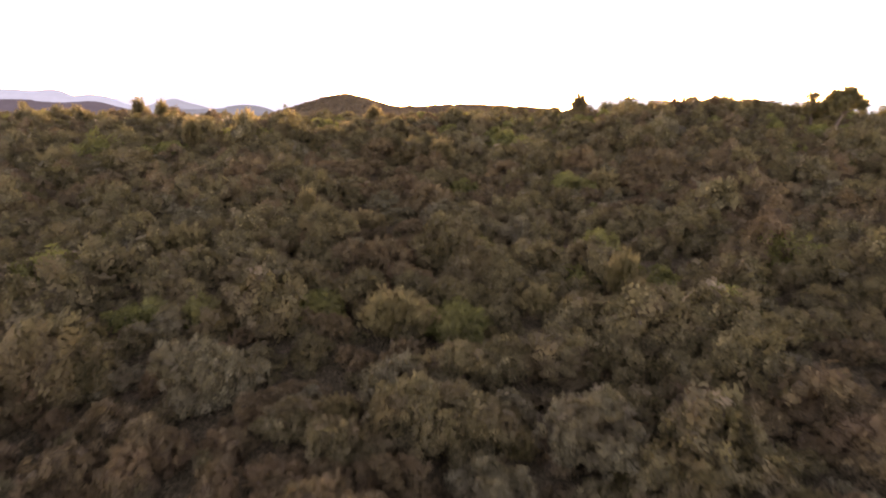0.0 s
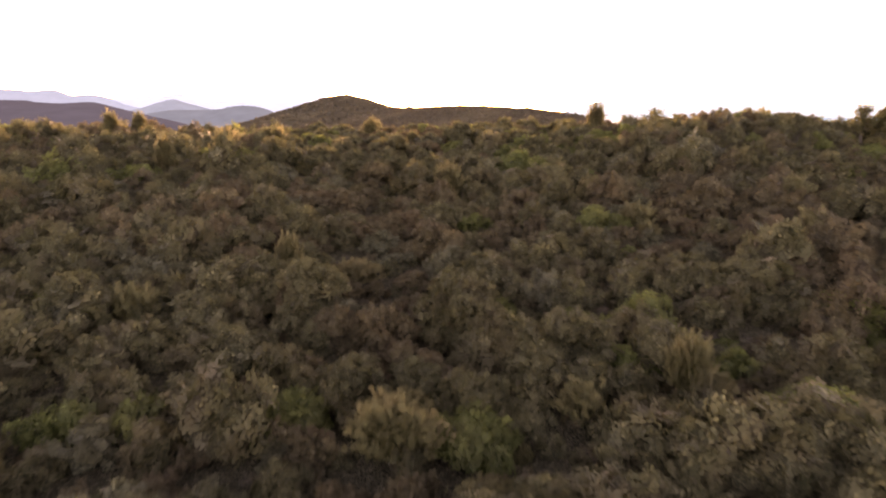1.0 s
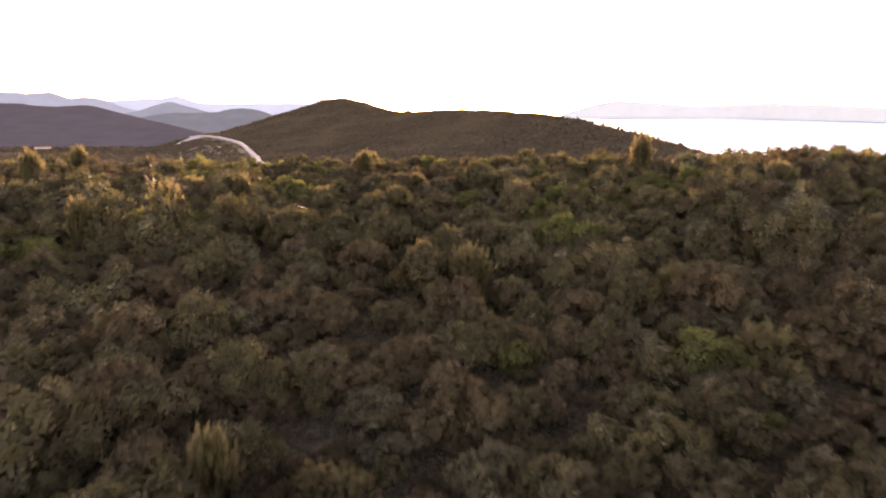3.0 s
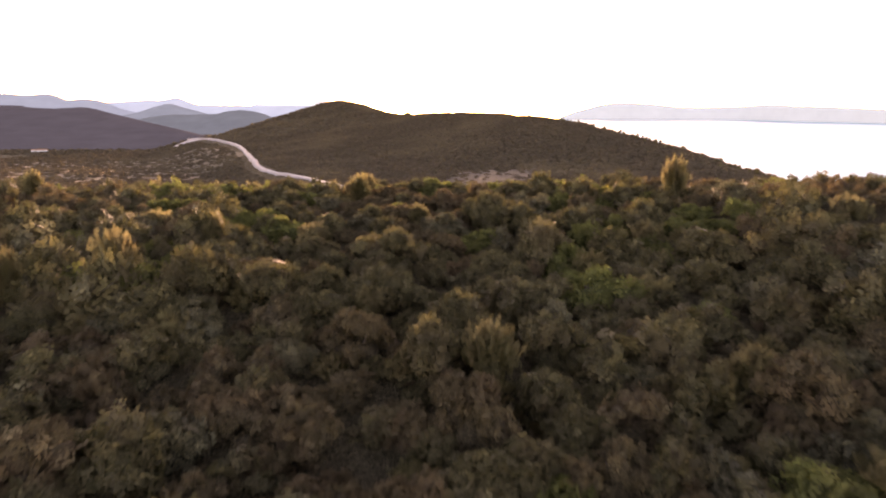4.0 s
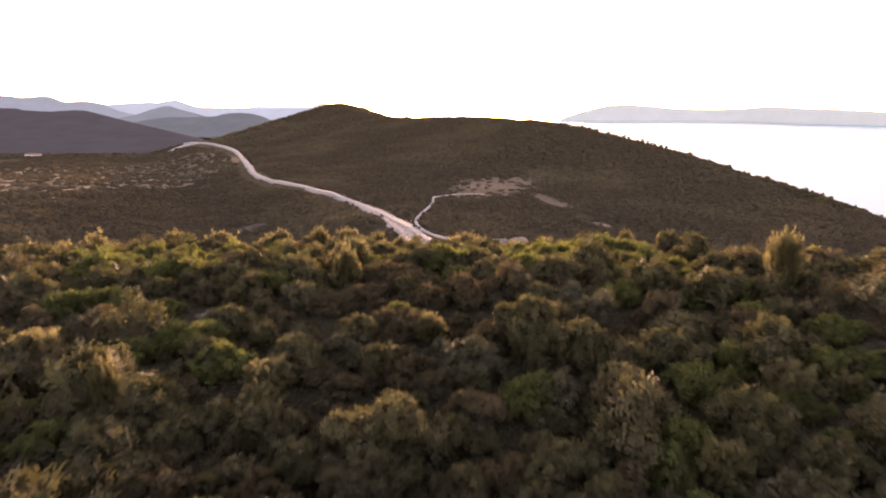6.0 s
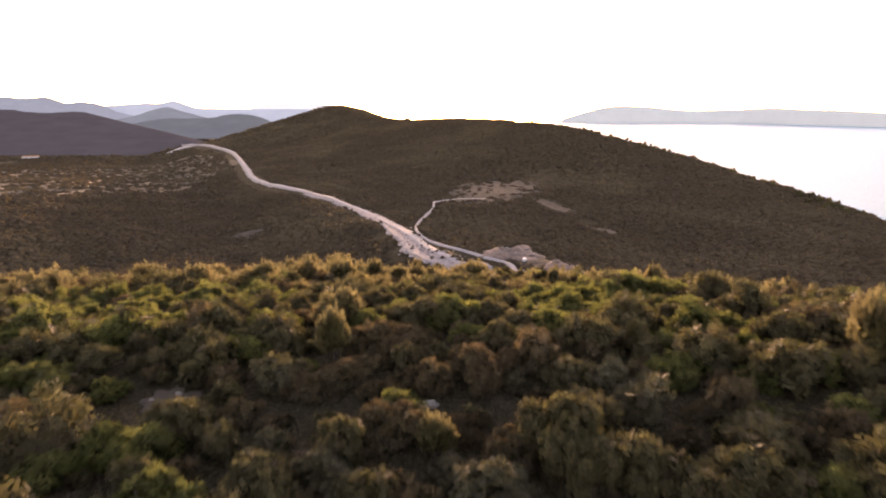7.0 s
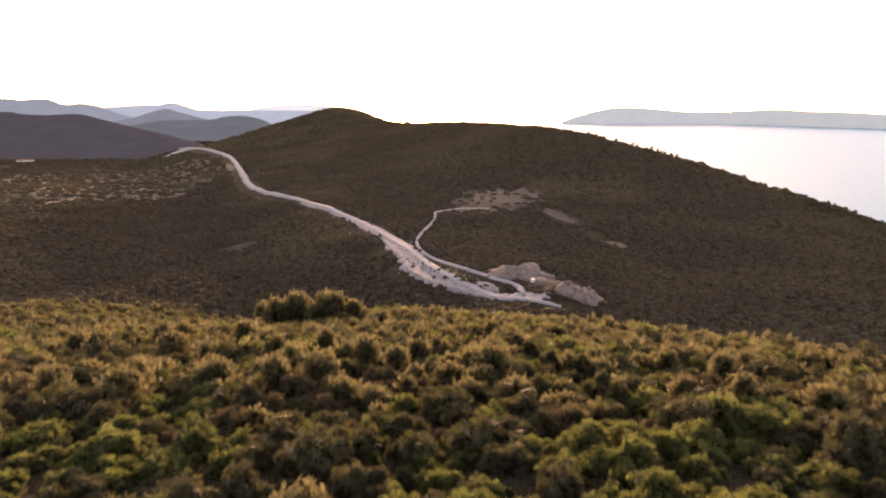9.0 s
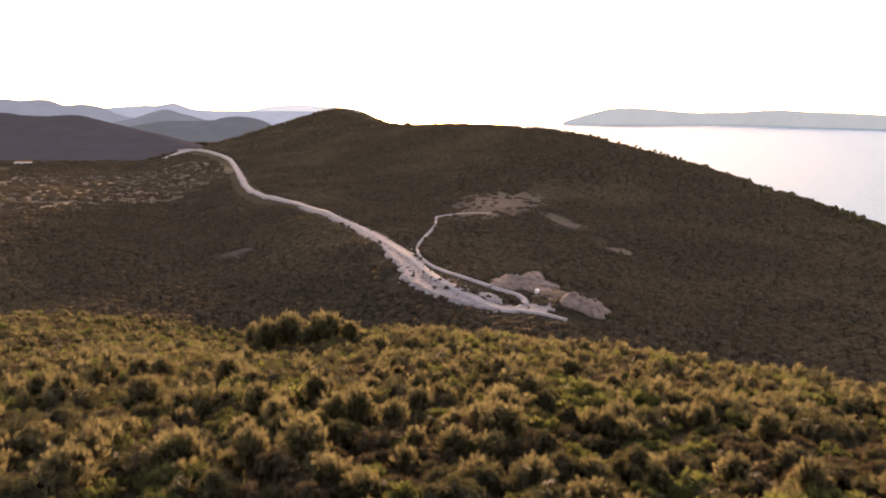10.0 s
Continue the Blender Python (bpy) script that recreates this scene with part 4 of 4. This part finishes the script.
# ---- single trees ----
def tree(x, y, tall, wide, seed, label, needles=TREE, n=1700, deep=0.36, fork_at=0.45):
    """A pine with a bent trunk, rising limbs and a wide crown of needle clumps."""
    rng = np.random.RandomState(seed)
    ob = tagged(new("pine_tree"), label, "tree", group="pine trees")
    ob.location = (x, y, float(land(x, y)) - 0.15)
    trunk, limbs, tips = bmesh.new(), [], []

    def limb(bm, a, b, r0, r1):
        a, b = Vector(a), Vector(b)
        m = Matrix.Translation((a + b) / 2) @ (b - a).to_track_quat("Z", "Y").to_matrix().to_4x4()
        bmesh.ops.create_cone(bm, segments=7, radius1=r0, radius2=r1, depth=(b - a).length * 1.05, matrix=m)

    fork = (0.12 * wide * rng.randn(), 0.1 * wide * rng.randn(), tall * fork_at)
    limb(trunk, (0, 0, -0.2), fork, 0.04 * tall, 0.028 * tall)
    part("trunk", trunk, BARK, ob, smooth=True)
    for k in range(13):
        a = k * 2.4 + 0.6 * rng.rand()
        q = 0.42 * wide * math.sqrt((k + 0.5) / 13)
        tip = (fork[0] + q * math.cos(a), fork[1] + q * math.sin(a), tall * (0.89 - deep * (2.2 * q / wide) ** 2 - 0.10 * rng.rand()))
        bm = bmesh.new()
        limb(bm, fork, tip, 0.016 * tall, 0.006 * tall)
        part("limb", bm, BARK, ob, smooth=True)
        tips.append(tip)
    c = np.array(tips)[rng.randint(0, len(tips), n)]
    d = fan(rng, n)
    p = c + d * np.array([0.13 * wide, 0.13 * wide, (0.06 + 0.14 * deep) * tall]) * (0.3 + 0.8 * rng.rand(n, 1))
    along = unit(d + fan(rng, n) * 0.6 + np.array([0, 0, 0.5])) * (0.042 * tall * (0.7 + 0.6 * rng.rand(n, 1)))
    V = spray_quads(p, along, unit(np.cross(along, fan(rng, n))) * 0.034 * tall)
    new("crown", mesh_from("crown", V, np.arange(len(V)).reshape(-1, 4), [needles], sprays=True)).parent = ob
    return ob


tree(48.0, 80, 2.75 - float(land(48.0, 80)), 5.5, 3, "broad-crowned pine standing above the scrub on the ridge", n=2000, deep=0.46, fork_at=0.36)
tree(46.4, 82, 2.15 - float(land(46.4, 82)), 2.7, 4, "slender open pine beside a broad-crowned pine", n=560, deep=0.6, fork_at=0.36)

for i, (x, y) in enumerate([(158, 965), (192, 916), (200, 904), (226, 868), (241, 845), (246, 836), (249, 830), (255, 818), (259, 809), (272, 769), (289, 703), (300, 651), (307, 615), (310, 603)]):
    tree(x, y, 4.6 + 2.2 * math.sin(3.7 * i) ** 2, 3.6 + 1.6 * math.sin(2.3 * i + 1) ** 2, 20 + i, "dark pine standing on the crest of the farther hill", n=420)


# ---- rocks ----
def rock(x, y, size, seed):
    rng = np.random.RandomState(seed)
    bm = bmesh.new()
    bmesh.ops.create_icosphere(bm, subdivisions=2, radius=1)
    for v in bm.verts:
        n = noise.noise(v.co * 1.4 + Vector((seed, 0, 0)))
        v.co = Vector((v.co.x * 1.2, v.co.y * 0.9, v.co.z * 0.55)) * (1 + 0.45 * n)
    me = bpy.data.meshes.new("limestone_rock")
    bm.to_mesh(me)
    bm.free()
    me.materials.append(STONE)
    ob = tagged(new("limestone_rock", me), "pale weathered limestone rock among the shrubs", "rock", group="rocks on the slope")
    ob.location, ob.scale = (x, y, float(land(x, y)) + 0.1 * size), (size, size, size)
    ob.rotation_euler = (0, 0, rng.rand() * 6)


for k, (x, y, size) in enumerate(((-36.9, 69.5, 0.9), (-39.4, 63, 0.8), (-41, 62, 0.5), (-21.2, 101.6, 0.22), (-19.8, 102.9, 0.2), (-20.4, 103.6, 0.25), (-5.4, 101.6, 0.5), (-21.7, 102.8, 0.18))):
    rock(x, y, size, k + 1)

r = np.random.RandomState(9)
k = r.randint(0, len(VERGE), 420)
q = VERGE[k] + r.randn(420, 2) * 4.5
q = np.vstack([q, np.array([32, 372]) + r.uniform(-1, 1, (90, 2)) * (8, 9), np.array([52, 338]) + r.uniform(-1, 1, (70, 2)) * (5, 7)])
size = 0.25 + 0.55 * r.rand(len(q)) ** 2
foot = np.stack([q[:, 0], q[:, 1], land(q[:, 0], q[:, 1]) + 0.55], 1)
foot[420:, 2] += 1.6
V = ICO_V[None] * (0.7 + 0.6 * r.rand(len(q), 12, 1)) * size[:, None, None] * np.array([1.2, 1, 0.8]) + foot[:, None]
stones = new("spoil_rocks", mesh_from("spoil_rocks", V.reshape(-1, 3), (ICO_F[None] + 12 * np.arange(len(q))[:, None, None]).reshape(-1, 3), [RUBBLE]))
tagged(stones, "loose broken rocks on the road spoil", "rocks", kind="stuff")


# ---- van, house and boat far off ----
van = tagged(new("van"), "white van parked on the dug-out earth", "van")
van.matrix_basis = pose(33.6, 354, float(land(33.6, 354)) + 0.9, 0, 0, 75)
van.scale = (0.8, 0.9, 0.7)
bm = box(bmesh.new(), -2.6, 2.6, -0.95, 0.95, 0.45, 1.2, 0.08)
box(bm, -2.55, 1.6, -0.9, 0.9, 1.2, 2.3, 0.15)
part("body", bm, WHITE, van)
part("windscreen", box(bmesh.new(), 1.58, 1.66, -0.75, 0.75, 1.3, 2.1, 0.02), DARK, van, "dark glass windscreen")
for x in (-1.6, 1.7):
    for y in (-0.9, 0.9):
        bm = bmesh.new()
        bmesh.ops.create_cone(bm, segments=16, radius1=0.36, radius2=0.36, depth=0.24, cap_ends=True, matrix=pose(x, y, 0.36, 90, 0, 0))
        part("wheel", bm, RUBBER, van, "black rubber wheel")

house = tagged(new("house"), "low white building alone in the valley", "house")
house.matrix_basis = pose(-806, 1312, float(land(-806, 1312)), 0, 0, 12)
part("wall", box(bmesh.new(), -14, 14, -4, 4, -1, 4.6, 0.05), WHITE, house)
bm = bmesh.new()
ends = [[bm.verts.new(v) for v in ((x, -4.6, 4.5), (x, 4.6, 4.5), (x, 0, 6.6))] for x in (-14.5, 14.5)]
bm.faces.new(ends[0])
bm.faces.new(ends[1][::-1])
for i in range(3):
    bm.faces.new((ends[0][i], ends[1][i], ends[1][(i + 1) % 3], ends[0][(i + 1) % 3]))
bmesh.ops.recalc_face_normals(bm, faces=bm.faces)
part("roof", bm, TILES, house, "pitched roof of faded tiles")
for x in (-10, -5, 0, 5, 10):
    part("window", box(bmesh.new(), x - 0.7, x + 0.7, -4.06, -3.9, 1.4, 2.8), DARK, house, "dark window")

boat = tagged(new("boat"), "small dark motor boat on the open sea", "boat")
boat.matrix_basis = pose(860, 3350, SEA - 0.4, 0, 0, 8)
bm = bmesh.new()
rows = []
for k in range(9):
    t = k / 8
    w = 2.6 * math.sin(math.pi * (0.22 + 0.78 * t)) ** 0.7 if t < 1 else 0.02
    x = -9 + 18 * t
    rows.append([bm.verts.new(v) for v in ((x, -w, 2.2 + 0.8 * t * t), (x, -0.6 * w, 0.2), (x, 0.6 * w, 0.2), (x, w, 2.2 + 0.8 * t * t))])
for a, c in zip(rows, rows[1:]):
    for i in range(4):
        bm.faces.new((a[i], c[i], c[(i + 1) % 4], a[(i + 1) % 4]))
bm.faces.new(rows[0])
bm.faces.new(rows[-1][::-1])
bmesh.ops.recalc_face_normals(bm, faces=bm.faces)
part("hull", bm, RUBBER, boat)
part("cabin", box(bmesh.new(), -5, 1.5, -1.5, 1.5, 2.0, 4.8, 0.2), WHITE, boat, "white cabin")
